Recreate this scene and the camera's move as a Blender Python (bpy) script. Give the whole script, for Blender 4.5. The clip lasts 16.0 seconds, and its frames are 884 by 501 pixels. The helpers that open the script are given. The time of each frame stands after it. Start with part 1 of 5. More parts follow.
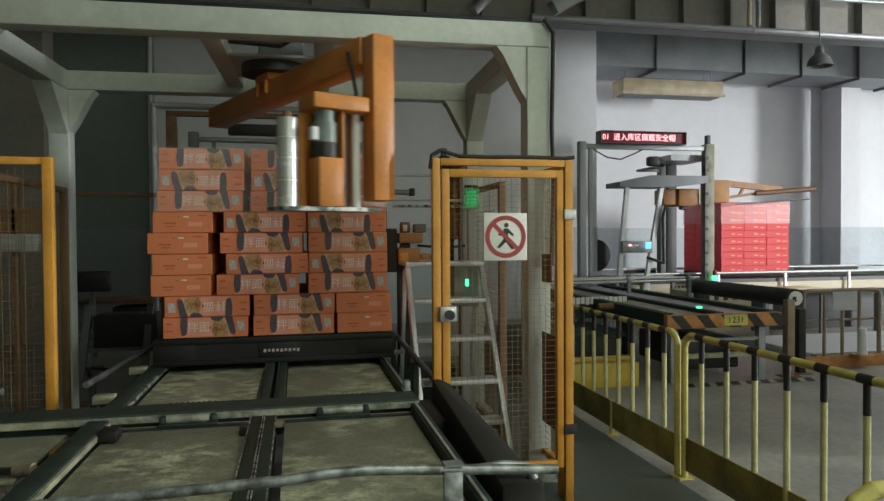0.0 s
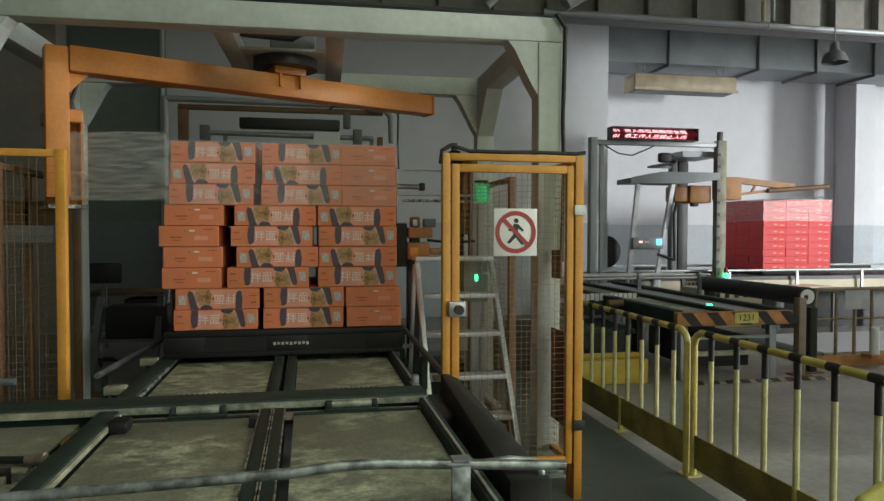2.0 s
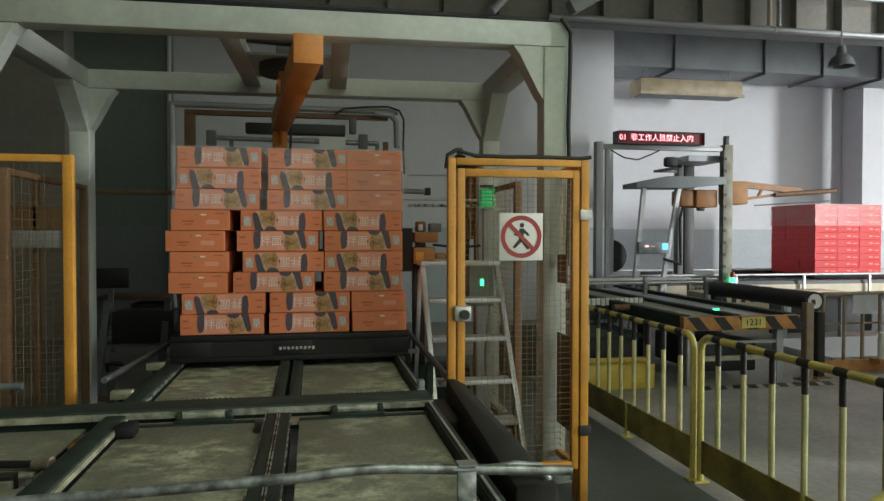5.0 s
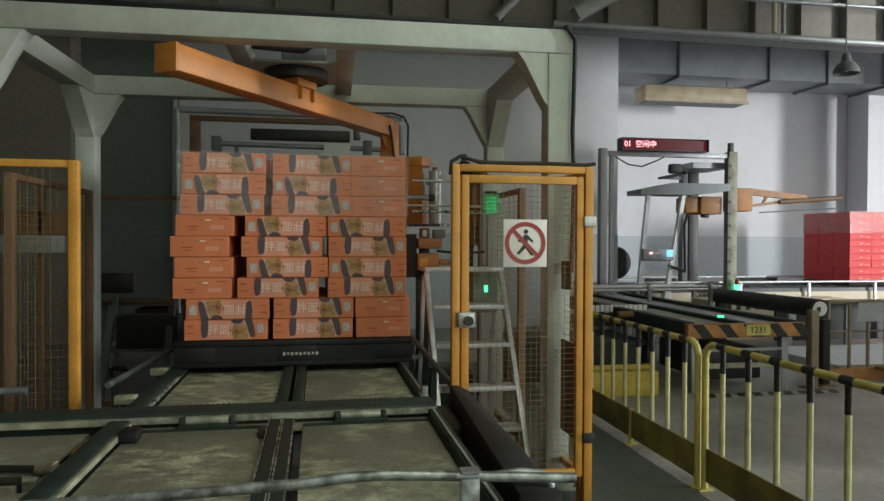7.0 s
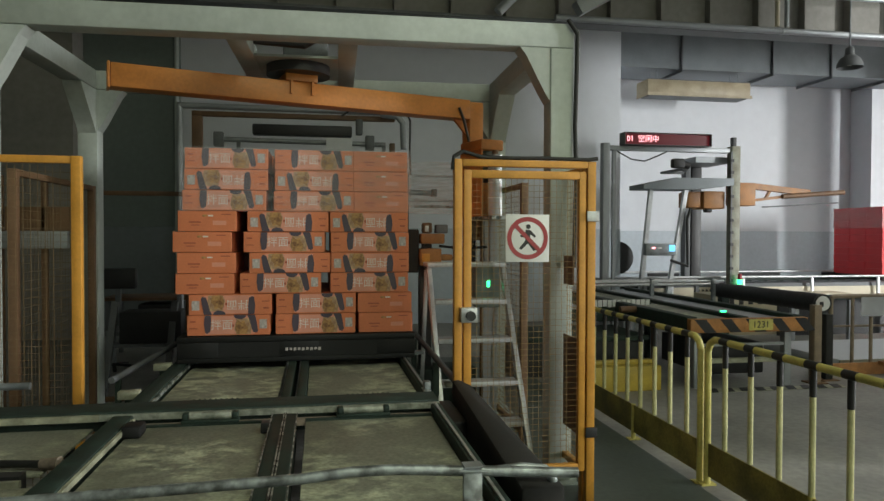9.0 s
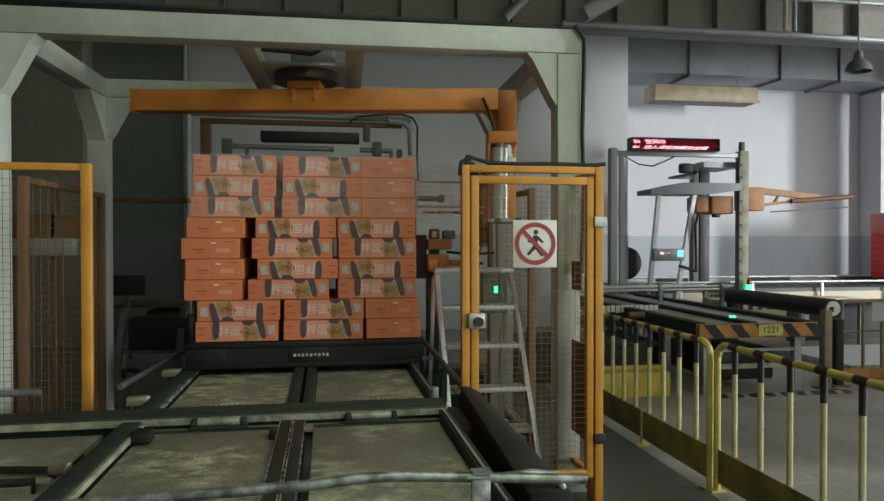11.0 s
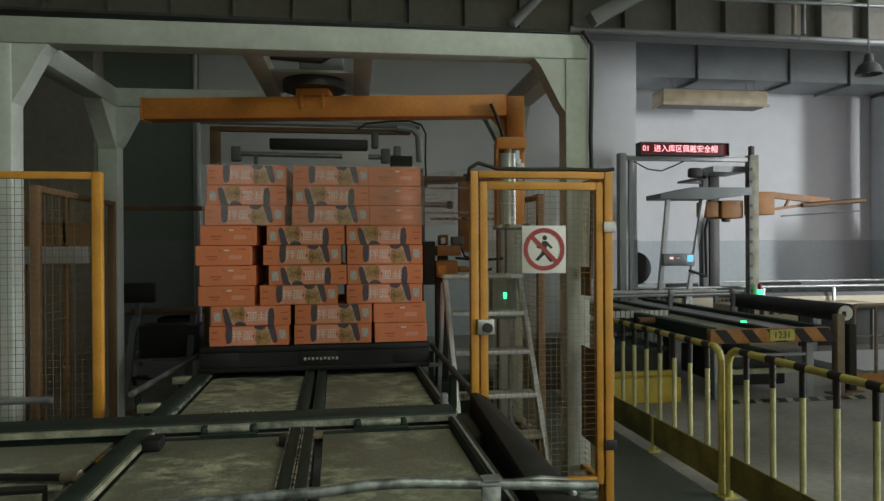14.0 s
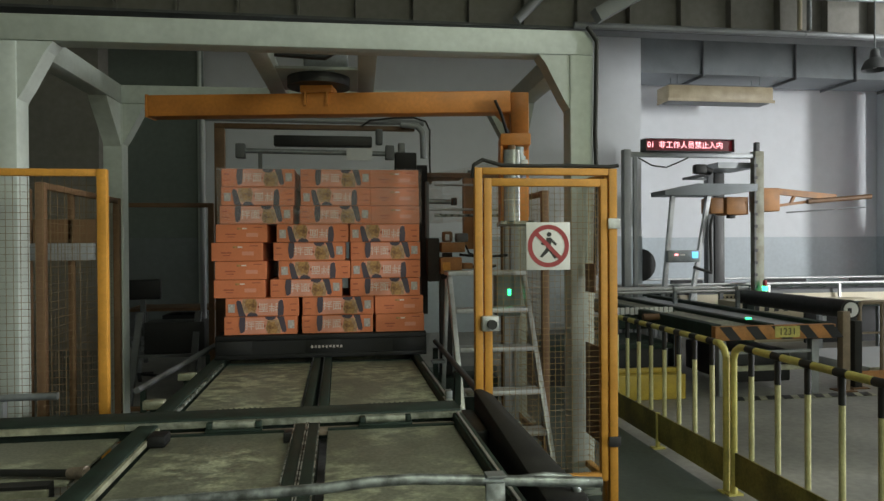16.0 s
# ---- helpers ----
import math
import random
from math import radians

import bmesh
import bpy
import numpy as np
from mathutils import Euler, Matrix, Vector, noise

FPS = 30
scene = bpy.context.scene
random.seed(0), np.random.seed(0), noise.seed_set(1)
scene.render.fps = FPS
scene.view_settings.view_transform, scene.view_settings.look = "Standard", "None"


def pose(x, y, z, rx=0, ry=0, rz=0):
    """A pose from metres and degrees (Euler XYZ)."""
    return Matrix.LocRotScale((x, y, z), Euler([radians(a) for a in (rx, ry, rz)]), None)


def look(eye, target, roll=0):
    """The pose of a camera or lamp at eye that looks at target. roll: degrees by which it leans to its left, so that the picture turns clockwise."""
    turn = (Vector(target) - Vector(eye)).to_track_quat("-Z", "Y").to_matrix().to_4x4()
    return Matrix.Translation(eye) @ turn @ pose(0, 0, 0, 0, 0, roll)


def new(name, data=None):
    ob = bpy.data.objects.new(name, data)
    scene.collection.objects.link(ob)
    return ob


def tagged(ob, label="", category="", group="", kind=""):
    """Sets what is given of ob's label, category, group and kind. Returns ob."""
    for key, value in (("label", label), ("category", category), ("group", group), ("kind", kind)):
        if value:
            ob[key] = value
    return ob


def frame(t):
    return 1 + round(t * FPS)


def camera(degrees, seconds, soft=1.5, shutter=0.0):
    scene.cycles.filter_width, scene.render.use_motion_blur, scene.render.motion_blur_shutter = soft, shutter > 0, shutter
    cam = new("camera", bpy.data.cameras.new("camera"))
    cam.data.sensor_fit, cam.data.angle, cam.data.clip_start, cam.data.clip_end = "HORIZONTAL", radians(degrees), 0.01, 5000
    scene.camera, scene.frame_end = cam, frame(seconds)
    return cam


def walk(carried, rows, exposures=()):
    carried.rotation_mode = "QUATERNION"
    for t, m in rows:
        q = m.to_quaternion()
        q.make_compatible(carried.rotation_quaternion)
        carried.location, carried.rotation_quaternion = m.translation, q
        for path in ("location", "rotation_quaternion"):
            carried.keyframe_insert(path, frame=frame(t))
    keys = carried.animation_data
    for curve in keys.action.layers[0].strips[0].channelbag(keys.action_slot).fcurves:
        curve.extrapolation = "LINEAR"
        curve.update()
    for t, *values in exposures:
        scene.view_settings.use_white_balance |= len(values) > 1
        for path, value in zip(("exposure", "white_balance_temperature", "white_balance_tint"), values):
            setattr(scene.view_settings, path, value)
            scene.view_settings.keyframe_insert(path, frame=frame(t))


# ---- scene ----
H = 1.6  # eye height


def eye_pose(yaw, pitch, roll):
    return pose(0, 0, H, 90 + pitch, roll, yaw)


PATH = [
    (0.0, -11.85, -1.22, 0.37), (0.5, -11.75, -1.42, 0.18), (1.0, -11.40, -1.60, 0.0), (1.5, -11.28, -1.73, -0.11),
    (2.0, -11.04, -1.64, -0.11), (2.5, -10.90, -1.55, -0.11), (3.0, -10.80, -1.70, -0.15), (3.5, -10.70, -1.45, -0.10),
    (4.0, -10.67, -1.57, -0.13), (6.5, -10.37, -0.67, 0.02), (7.0, -10.25, -0.75, -0.23), (7.5, -10.25, -0.86, -0.29),
    (8.0, -10.26, -1.03, -0.22), (8.5, -10.21, -1.12, -0.28), (9.0, -10.06, -1.15, -0.14), (11.5, -9.39, -0.20, 0.07),
    (12.0, -9.40, 0.33, 0.16), (12.5, -9.31, 0.11, 0.17), (13.0, -8.84, 0.21, 0.32), (13.5, -8.87, -0.01, 0.36),
    (14.0, -8.72, -0.16, 0.34), (14.5, -8.75, -0.51, 0.19), (15.0, -8.40, -0.51, 0.45), (15.5, -8.43, -0.40, 0.38),
    (16.0, -8.37, -0.43, 0.37)]
cam = camera(65.0, 16.0, soft=1.45, shutter=0.5)
walk(cam, [(t, eye_pose(a, b, c)) for t, a, b, c in PATH],
     exposures=[(0, -0.03), (2, -0.03), (12.65, -0.01), (12.95, -0.41), (14.1, -0.41), (14.4, -0.02), (16, -0.05)])

# ---- world and light ----
world = bpy.data.worlds.new("world")
scene.world = world
world.use_nodes = True
wn = world.node_tree.nodes
sky = wn.new("ShaderNodeTexSky")
sky.sky_type, sky.sun_disc = "NISHITA", False
sky.sun_elevation, sky.sun_rotation = radians(40), radians(120)
world.node_tree.links.new(sky.outputs[0], wn["Background"].inputs[0])
wn["Background"].inputs[1].default_value = 0.12


def area_lamp(name, eye, target, w, h, watts, colour=(1, 1, 1)):
    data = bpy.data.lights.new(name, "AREA")
    data.shape, data.size, data.size_y, data.energy, data.color = "RECTANGLE", w, h, watts, colour
    ob = new(name, data)
    ob.matrix_world = look(eye, target)
    return ob


area_lamp("window_daylight", (20.15, 11.0, 2.95), (14.8, 10.0, 0.0), 7.0, 4.1, 600, (1.0, 1.0, 0.97))
# Added fill above the right-hand floor, out of view, to brighten it.
area_lamp("east_roof_fill", (11.0, 6.5, 6.45), (10.0, 7.5, 0), 3.0, 3.0, 125, (1.0, 1.0, 0.88))
# Added unseen side source that brightens the north wall past the shade column.
area_lamp("side_fill", (20.12, -1.6, 3.2), (11.0, 15.0, 1.6), 1.0, 3.6, 2950, (0.98, 1.0, 0.98))
area_lamp("doorway_daylight", (6.0, -9.1, 2.4), (2.0, 2.0, 1.0), 7.0, 4.4, 180, (0.95, 1.0, 0.70))
# Added overhead fill that top-lights the conveyor; no skylight is known here.
area_lamp("roof_fill", (2.6, -1.5, 6.45), (1.6, -0.5, 0), 5.0, 3.0, 248, (0.93, 1.0, 0.70))


# ---- materials ----
def material(name, colour, rough=0.6, metal=0.0, var=0.25, scale=6.0, bump=0.15, second=None, grain=60.0, stain=0.5, edge=0.15, glow=None, glow_strength=0.0):
    """A surface with blotches at one scale and grain at another."""
    m = bpy.data.materials.new(name)
    m.use_nodes = True
    nt = m.node_tree
    n, l = nt.nodes, nt.links
    b = n["Principled BSDF"]
    tc = n.new("ShaderNodeTexCoord")
    big = n.new("ShaderNodeTexNoise")
    big.inputs["Scale"].default_value, big.inputs["Detail"].default_value = scale, 6
    fine = n.new("ShaderNodeTexNoise")
    fine.inputs["Scale"].default_value, fine.inputs["Detail"].default_value = grain, 4
    l.new(tc.outputs["Object"], big.inputs["Vector"])
    l.new(tc.outputs["Object"], fine.inputs["Vector"])
    ramp = n.new("ShaderNodeValToRGB")
    dark = second or tuple(c * (1 - var) for c in colour)
    ramp.color_ramp.elements[0].position, ramp.color_ramp.elements[0].color = stain - edge, (*dark, 1)
    ramp.color_ramp.elements[1].position, ramp.color_ramp.elements[1].color = stain + edge, (*colour, 1)
    l.new(big.outputs["Fac"], ramp.inputs[0])
    mix = n.new("ShaderNodeMix")
    mix.data_type, mix.blend_type = "RGBA", "MULTIPLY"
    mix.inputs[0].default_value = min(1.0, var * 1.2)
    l.new(ramp.outputs[0], mix.inputs[6])
    l.new(fine.outputs["Color"], mix.inputs[7])
    bw = n.new("ShaderNodeMapRange")
    bw.inputs["From Min"].default_value, bw.inputs["From Max"].default_value = 0.3, 0.7
    bw.inputs["To Min"].default_value, bw.inputs["To Max"].default_value = 0.6, 1.15
    l.new(fine.outputs["Fac"], bw.inputs["Value"])
    l.new(bw.outputs[0], mix.inputs[7])
    l.new(mix.outputs[2], b.inputs["Base Color"])
    rr = n.new("ShaderNodeMapRange")
    rr.inputs["To Min"].default_value, rr.inputs["To Max"].default_value = max(0.03, rough - 0.15), min(1, rough + 0.15)
    l.new(big.outputs["Fac"], rr.inputs["Value"])
    l.new(rr.outputs[0], b.inputs["Roughness"])
    b.inputs["Metallic"].default_value = metal
    if bump:
        bp = n.new("ShaderNodeBump")
        bp.inputs["Strength"].default_value, bp.inputs["Distance"].default_value = bump, 0.004
        l.new(fine.outputs["Fac"], bp.inputs["Height"])
        l.new(bp.outputs[0], b.inputs["Normal"])
    if glow:
        b.inputs["Emission Color"].default_value, b.inputs["Emission Strength"].default_value = (*glow, 1), glow_strength
    return m


M_FLOOR = material("floor_concrete", (0.36, 0.355, 0.33), 0.5, var=0.4, second=(0.22, 0.22, 0.205), scale=1.3, grain=18)
M_WALL = material("wall_plaster", (0.72, 0.745, 0.79), 0.85, var=0.07, scale=0.5, grain=5, bump=0.03)
M_DADO = material("dado_paint", (0.50, 0.56, 0.61), 0.6, var=0.15, scale=0.7, grain=12, bump=0.08)
# Darker version of the dado colour, used on the partition base.
M_DARKDADO = material("dark_dado", (0.17, 0.195, 0.20), 0.6, var=0.2, scale=0.7, grain=10, bump=0.05)
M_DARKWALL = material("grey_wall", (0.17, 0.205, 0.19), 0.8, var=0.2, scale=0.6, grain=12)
M_CEIL = material("ceiling_concrete", (0.30, 0.29, 0.265), 0.85, var=0.25, scale=0.5, grain=10)
M_STEELDARK = material("dark_painted_steel", (0.16, 0.17, 0.18), 0.55, var=0.3, scale=3)
M_DUCT = material("duct_sheet", (0.36, 0.38, 0.40), 0.45, 0.3, var=0.2, scale=1.2)
M_DARKDUCT = material("dull_duct_sheet", (0.24, 0.265, 0.285), 0.5, 0.25, var=0.25, scale=1.4)
M_GANTRY = material("pale_green_paint", (0.50, 0.55, 0.52), 0.5, var=0.18, scale=2.5, grain=25)
M_ORANGE = material("orange_paint", (0.64, 0.24, 0.045), 0.45, var=0.25, scale=3.5, grain=40)
M_YELLOW = material("yellow_orange_paint", (0.70, 0.33, 0.05), 0.45, var=0.22, scale=4)
M_FYEL = material("fence_yellow", (0.66, 0.59, 0.17), 0.5, var=0.3, scale=6)
M_BLACK = material("black_paint", (0.025, 0.025, 0.027), 0.5, var=0.3, scale=6)
M_RAIL = material("conveyor_green_black", (0.024, 0.046, 0.036), 0.68, 0.0, var=0.5, scale=9)
M_GALV = material("galvanised_steel", (0.36, 0.39, 0.41), 0.45, 0.6, var=0.3, scale=8, grain=30)
M_PIPE = material("grimy_galvanised_tube", (0.40, 0.44, 0.45), 0.42, 0.55, var=0.6, second=(0.14, 0.15, 0.15), scale=18, grain=30, edge=0.12)
# For bare worn steel, and for highlight lines set as pale strips.
M_WORN_GLINT = material("worn_glint_steel", (0.50, 0.53, 0.50), 0.4, 0.5, var=0.6, second=(0.06, 0.08, 0.07), scale=22, edge=0.06)
M_LIP = material("worn_lip_steel", (0.50, 0.52, 0.45), 0.45, 0.3, var=0.5, second=(0.20, 0.22, 0.18), scale=16, edge=0.14)
M_PALLET = material("black_plastic", (0.007, 0.0075, 0.009), 0.65, var=0.2, scale=8)
M_CARTON = material("orange_carton", (0.73, 0.225, 0.10), 0.6, var=0.12, scale=4, bump=0.05)
M_RED = material("red_carton", (0.78, 0.04, 0.05), 0.55, var=0.12, scale=3)
M_ALU = material("aluminium", (0.62, 0.64, 0.65), 0.4, 0.6, var=0.25, scale=7)
M_WHITE = material("white_board", (0.80, 0.80, 0.79), 0.4, var=0.06, scale=5, bump=0)
M_SIGNRED = material("sign_red", (0.36, 0.03, 0.04), 0.4, var=0.1, scale=5, bump=0)
M_BEIGE = material("beige_enamel", (0.62, 0.55, 0.40), 0.45, var=0.15, scale=2)
M_NAVY = material("navy_print", (0.085, 0.065, 0.09), 0.5, var=0.1, scale=9, bump=0)
M_FOOD = material("food_picture_print", (0.56, 0.31, 0.11), 0.5, var=0.4, second=(0.20, 0.09, 0.04), scale=34, bump=0)
M_PALEPRINT = material("pale_print", (0.84, 0.72, 0.68), 0.5, var=0.1, scale=9, bump=0)
M_GREYPRINT = material("grey_print", (0.62, 0.56, 0.55), 0.5, var=0.4, scale=70, bump=0)
M_TANPRINT = material("tan_print", (0.62, 0.42, 0.24), 0.5, var=0.4, second=(0.36, 0.20, 0.12), scale=40, bump=0)
M_PINKPRINT = material("salmon_print", (0.78, 0.34, 0.24), 0.55, var=0.1, scale=9, bump=0)
M_DARKPRINT = material("dark_red_print", (0.45, 0.10, 0.05), 0.5, var=0.1, scale=9, bump=0)
M_GUARD = material("dirty_dark_steel", (0.032, 0.031, 0.029), 0.85, var=0.4, scale=7)
M_KICK = material("dirty_kick_plate", (0.33, 0.29, 0.07), 0.6, var=0.5, scale=5)
M_WALKWAY = material("green_walkway_paint", (0.11, 0.135, 0.125), 0.5, var=0.35, scale=1.5, grain=25)
M_WIREDARK = material("dull_mesh_wire", (0.24, 0.16, 0.08), 0.6, 0.1, var=0.3, scale=9, bump=0)
M_WIRE = material("mesh_wire", (0.38, 0.25, 0.10), 0.5, 0.2, var=0.2, scale=9, bump=0)
M_BROWN = material("brown_painted_steel", (0.20, 0.11, 0.055), 0.6, var=0.3, scale=5)
M_EDGE = material("pale_worn_edge", (0.46, 0.46, 0.34), 0.55, 0.1, var=0.4, scale=12)
M_FENCEBROWN = material("grey_brown_paint", (0.30, 0.23, 0.16), 0.55, var=0.3, scale=7)
M_DULLORANGE = material("oily_orange_paint", (0.42, 0.19, 0.06), 0.55, var=0.3, second=(0.26, 0.12, 0.04), scale=4)
M_POST = material("dirty_olive_paint", (0.31, 0.32, 0.25), 0.55, var=0.4, second=(0.17, 0.15, 0.10), scale=5)
M_BALUSTER = material("bleached_yellow", (0.68, 0.65, 0.34), 0.55, var=0.25, scale=7)
M_BUMPER = material("bumper_yellow", (0.56, 0.41, 0.06), 0.5, var=0.3, scale=5)
M_COOLER = material("grimy_beige_enamel", (0.47, 0.40, 0.27), 0.5, var=0.3, second=(0.34, 0.28, 0.18), scale=3)
M_RUST = material("rusty_bracket", (0.36, 0.29, 0.23), 0.7, 0.2, var=0.4, scale=18)
M_ROLL = material("film_roll", (0.56, 0.58, 0.58), 0.22, 0.35, var=0.2, scale=10, bump=0.05)
M_MOTOR = material("motor_grey_green", (0.20, 0.25, 0.23), 0.45, 0.2, var=0.2, scale=8)
M_RUBBER = material("black_rubber", (0.018, 0.018, 0.018), 0.6, var=0.2, scale=12)
M_HAZ = material("hazard_orange", (0.55, 0.25, 0.08), 0.6, var=0.35, scale=8)
M_PAPER = material("paper", (0.72, 0.74, 0.76), 0.7, var=0.08, scale=5)
M_LEDBOARD = material("led_board", (0.06, 0.008, 0.012), 0.4, var=0.1, scale=9, bump=0, glow=(1.0, 0.05, 0.1), glow_strength=0.06)
M_GREEN_SOFT = material("green_lens", (0.03, 0.16, 0.08), 0.35, var=0.4, scale=30, glow=(0.05, 1.0, 0.30), glow_strength=0.10)
M_GREEN_SOFT.node_tree.nodes["Principled BSDF"].inputs["Alpha"].default_value = 0.45
M_GREEN_GLOW = material("green_signal", (0.05, 0.5, 0.2), 0.4, glow=(0.05, 1.0, 0.35), glow_strength=3.2)
M_GREEN_CORE = material("green_core", (0.05, 0.4, 0.18), 0.4, var=0.5, scale=40, glow=(0.05, 1.0, 0.32), glow_strength=0.38)
M_LETTERS = material("led_letters", (0.5, 0.05, 0.05), 0.4, bump=0, glow=(1.0, 0.42, 0.46), glow_strength=3.0)
M_RED_GLOW = material("red_led", (0.5, 0.05, 0.05), 0.4, glow=(1.0, 0.38, 0.42), glow_strength=2.5)
M_BLUE_GLOW = material("blue_screen", (0.1, 0.3, 0.5), 0.3, glow=(0.2, 0.7, 1.0), glow_strength=1.3)


# ---- building helpers ----
def box(bm, x0, y0, z0, x1, y1, z1, bevel=0.0):
    r = bmesh.ops.create_cube(bm, size=1.0)
    vs = r["verts"]
    bmesh.ops.scale(bm, vec=(x1 - x0, y1 - y0, z1 - z0), verts=vs)
    bmesh.ops.translate(bm, vec=((x0 + x1) / 2, (y0 + y1) / 2, (z0 + z1) / 2), verts=vs)
    if bevel:
        es = list({e for v in vs for e in v.link_edges})
        vs = bmesh.ops.bevel(bm, geom=es, offset=bevel, segments=2, affect="EDGES", profile=0.5)["verts"]
    return vs


def rod(bm, a, b, r, n=12, r2=None):
    a, b = Vector(a), Vector(b)
    d = b - a
    m = Matrix.Translation((a + b) / 2) @ d.to_track_quat("Z", "Y").to_matrix().to_4x4()
    return bmesh.ops.create_cone(bm, cap_ends=True, segments=n, radius1=r, radius2=r if r2 is None else r2, depth=d.length, matrix=m)["verts"]


def bar(bm, a, b, w, h, up=(0, 0, 1), bevel=0.0):
    """A rectangular bar from a to b, w across and h along up."""
    a, b, u = Vector(a), Vector(b), Vector(up)
    d = (b - a).normalized()
    s = d.cross(u).normalized()
    u = s.cross(d).normalized()
    vs = box(bm, -w / 2, 0, -h / 2, w / 2, (b - a).length, h / 2, bevel)
    m = Matrix((s, d, u)).transposed().to_4x4()
    m.translation = a
    bmesh.ops.transform(bm, matrix=m, verts=vs)
    return vs


def pipe_run(bm, points, r, n=10):
    """A bent tube through the points, with ball-shaped elbows."""
    for a, b in zip(points, points[1:]):
        rod(bm, a, b, r, n)
    for p in points[1:-1]:
        bmesh.ops.create_uvsphere(bm, u_segments=n, v_segments=6, radius=r * 1.01, matrix=Matrix.Translation(p))


def prism(bm, outline, y0, y1):
    """An outline in x and z, drawn out from y0 to y1."""
    a = [bm.verts.new((x, y0, z)) for x, z in outline]
    b = [bm.verts.new((x, y1, z)) for x, z in outline]
    bm.faces.new(a)
    bm.faces.new(b[::-1])
    for i in range(len(a)):
        j = (i + 1) % len(a)
        bm.faces.new((a[j], a[i], b[i], b[j]))
    bmesh.ops.recalc_face_normals(bm, faces=bm.faces[:])


def mesh_of(name, bm, mat, smooth=False):
    me = bpy.data.meshes.new(name)
    bmesh.ops.recalc_face_normals(bm, faces=bm.faces[:])
    bm.to_mesh(me)
    bm.free()
    me.materials.append(mat)
    if smooth:
        me.shade_smooth()
        me.set_sharp_from_angle(angle=radians(40))
    return me


def part(name, bm, mat, parent=None, label="", at=None, smooth=True):
    ob = new(name, mesh_of(name, bm, mat, smooth))
    if parent:
        ob.parent = parent
    if at is not None:
        ob.matrix_basis = at
    if label:
        ob["label"] = label
    return ob


def boxes(name, mat, parent, *dims, bevel=0.0, label="", at=None):
    bm = bmesh.new()
    for d in dims:
        box(bm, *d, bevel=bevel)
    return part(name, bm, mat, parent, label, at)


def thing(name, x, y, z, label, category, group="", rz=0):
    ob = new(name)
    ob.empty_display_size = 0.1
    ob.matrix_basis = pose(x, y, z, 0, 0, rz)
    return tagged(ob, label, category, group)


def setting(name, mat, *dims, label="", category=""):
    return tagged(boxes(name, mat, None, *dims), label, category, kind="structure")



def plate_material():
    """Dusty sheet steel: smooth grey, with pale flaking dust in broad patches and streaks."""
    m = bpy.data.materials.new("dusty_plate")
    m.use_nodes = True
    n, l = m.node_tree.nodes, m.node_tree.links
    b = n["Principled BSDF"]
    tc = n.new("ShaderNodeTexCoord")

    def tex(scale, detail, stretch=(1, 1, 1), distort=0.0):
        mp = n.new("ShaderNodeMapping")
        mp.inputs["Scale"].default_value = stretch
        t = n.new("ShaderNodeTexNoise")
        t.inputs["Scale"].default_value, t.inputs["Detail"].default_value, t.inputs["Distortion"].default_value = scale, detail, distort
        l.new(tc.outputs["Object"], mp.inputs["Vector"])
        l.new(mp.outputs[0], t.inputs["Vector"])
        return t.outputs["Fac"]

    def ranged(sock, lo, hi, a=0.0, c=1.0):
        r = n.new("ShaderNodeMapRange")
        for k, v in (("From Min", lo), ("From Max", hi), ("To Min", a), ("To Max", c)):
            r.inputs[k].default_value = v
        l.new(sock, r.inputs["Value"])
        return r.outputs[0]

    def times(p, q):
        x = n.new("ShaderNodeMath")
        x.operation = "MULTIPLY"
        l.new(p, x.inputs[0])
        l.new(q, x.inputs[1])
        return x.outputs[0]

    broad = ranged(tex(2.3, 3, (1, 0.8, 1), 0.3), 0.40, 0.60, 0.04, 1.0)
    flake = ranged(tex(13, 9, (0.9, 1.2, 1), 0.25), 0.40, 0.64)
    mask = times(broad, flake)
    grain = ranged(tex(70, 4), 0.3, 0.7, 0.72, 1.12)
    mix = n.new("ShaderNodeMix")
    mix.data_type = "RGBA"
    mix.inputs[6].default_value, mix.inputs[7].default_value = (0.22, 0.225, 0.18, 1), (0.60, 0.62, 0.45, 1)
    l.new(mask, mix.inputs[0])
    mul = n.new("ShaderNodeMix")
    mul.data_type, mul.blend_type = "RGBA", "MULTIPLY"
    mul.inputs[0].default_value = 1.0
    l.new(mix.outputs[2], mul.inputs[6])
    l.new(grain, mul.inputs[7])
    l.new(mul.outputs[2], b.inputs["Base Color"])
    l.new(ranged(mask, 0, 1, 0.55, 0.9), b.inputs["Roughness"])
    bp = n.new("ShaderNodeBump")
    bp.inputs["Strength"].default_value, bp.inputs["Distance"].default_value = 0.4, 0.003
    l.new(mask, bp.inputs["Height"])
    l.new(bp.outputs[0], b.inputs["Normal"])
    return m


M_PLATE = plate_material()


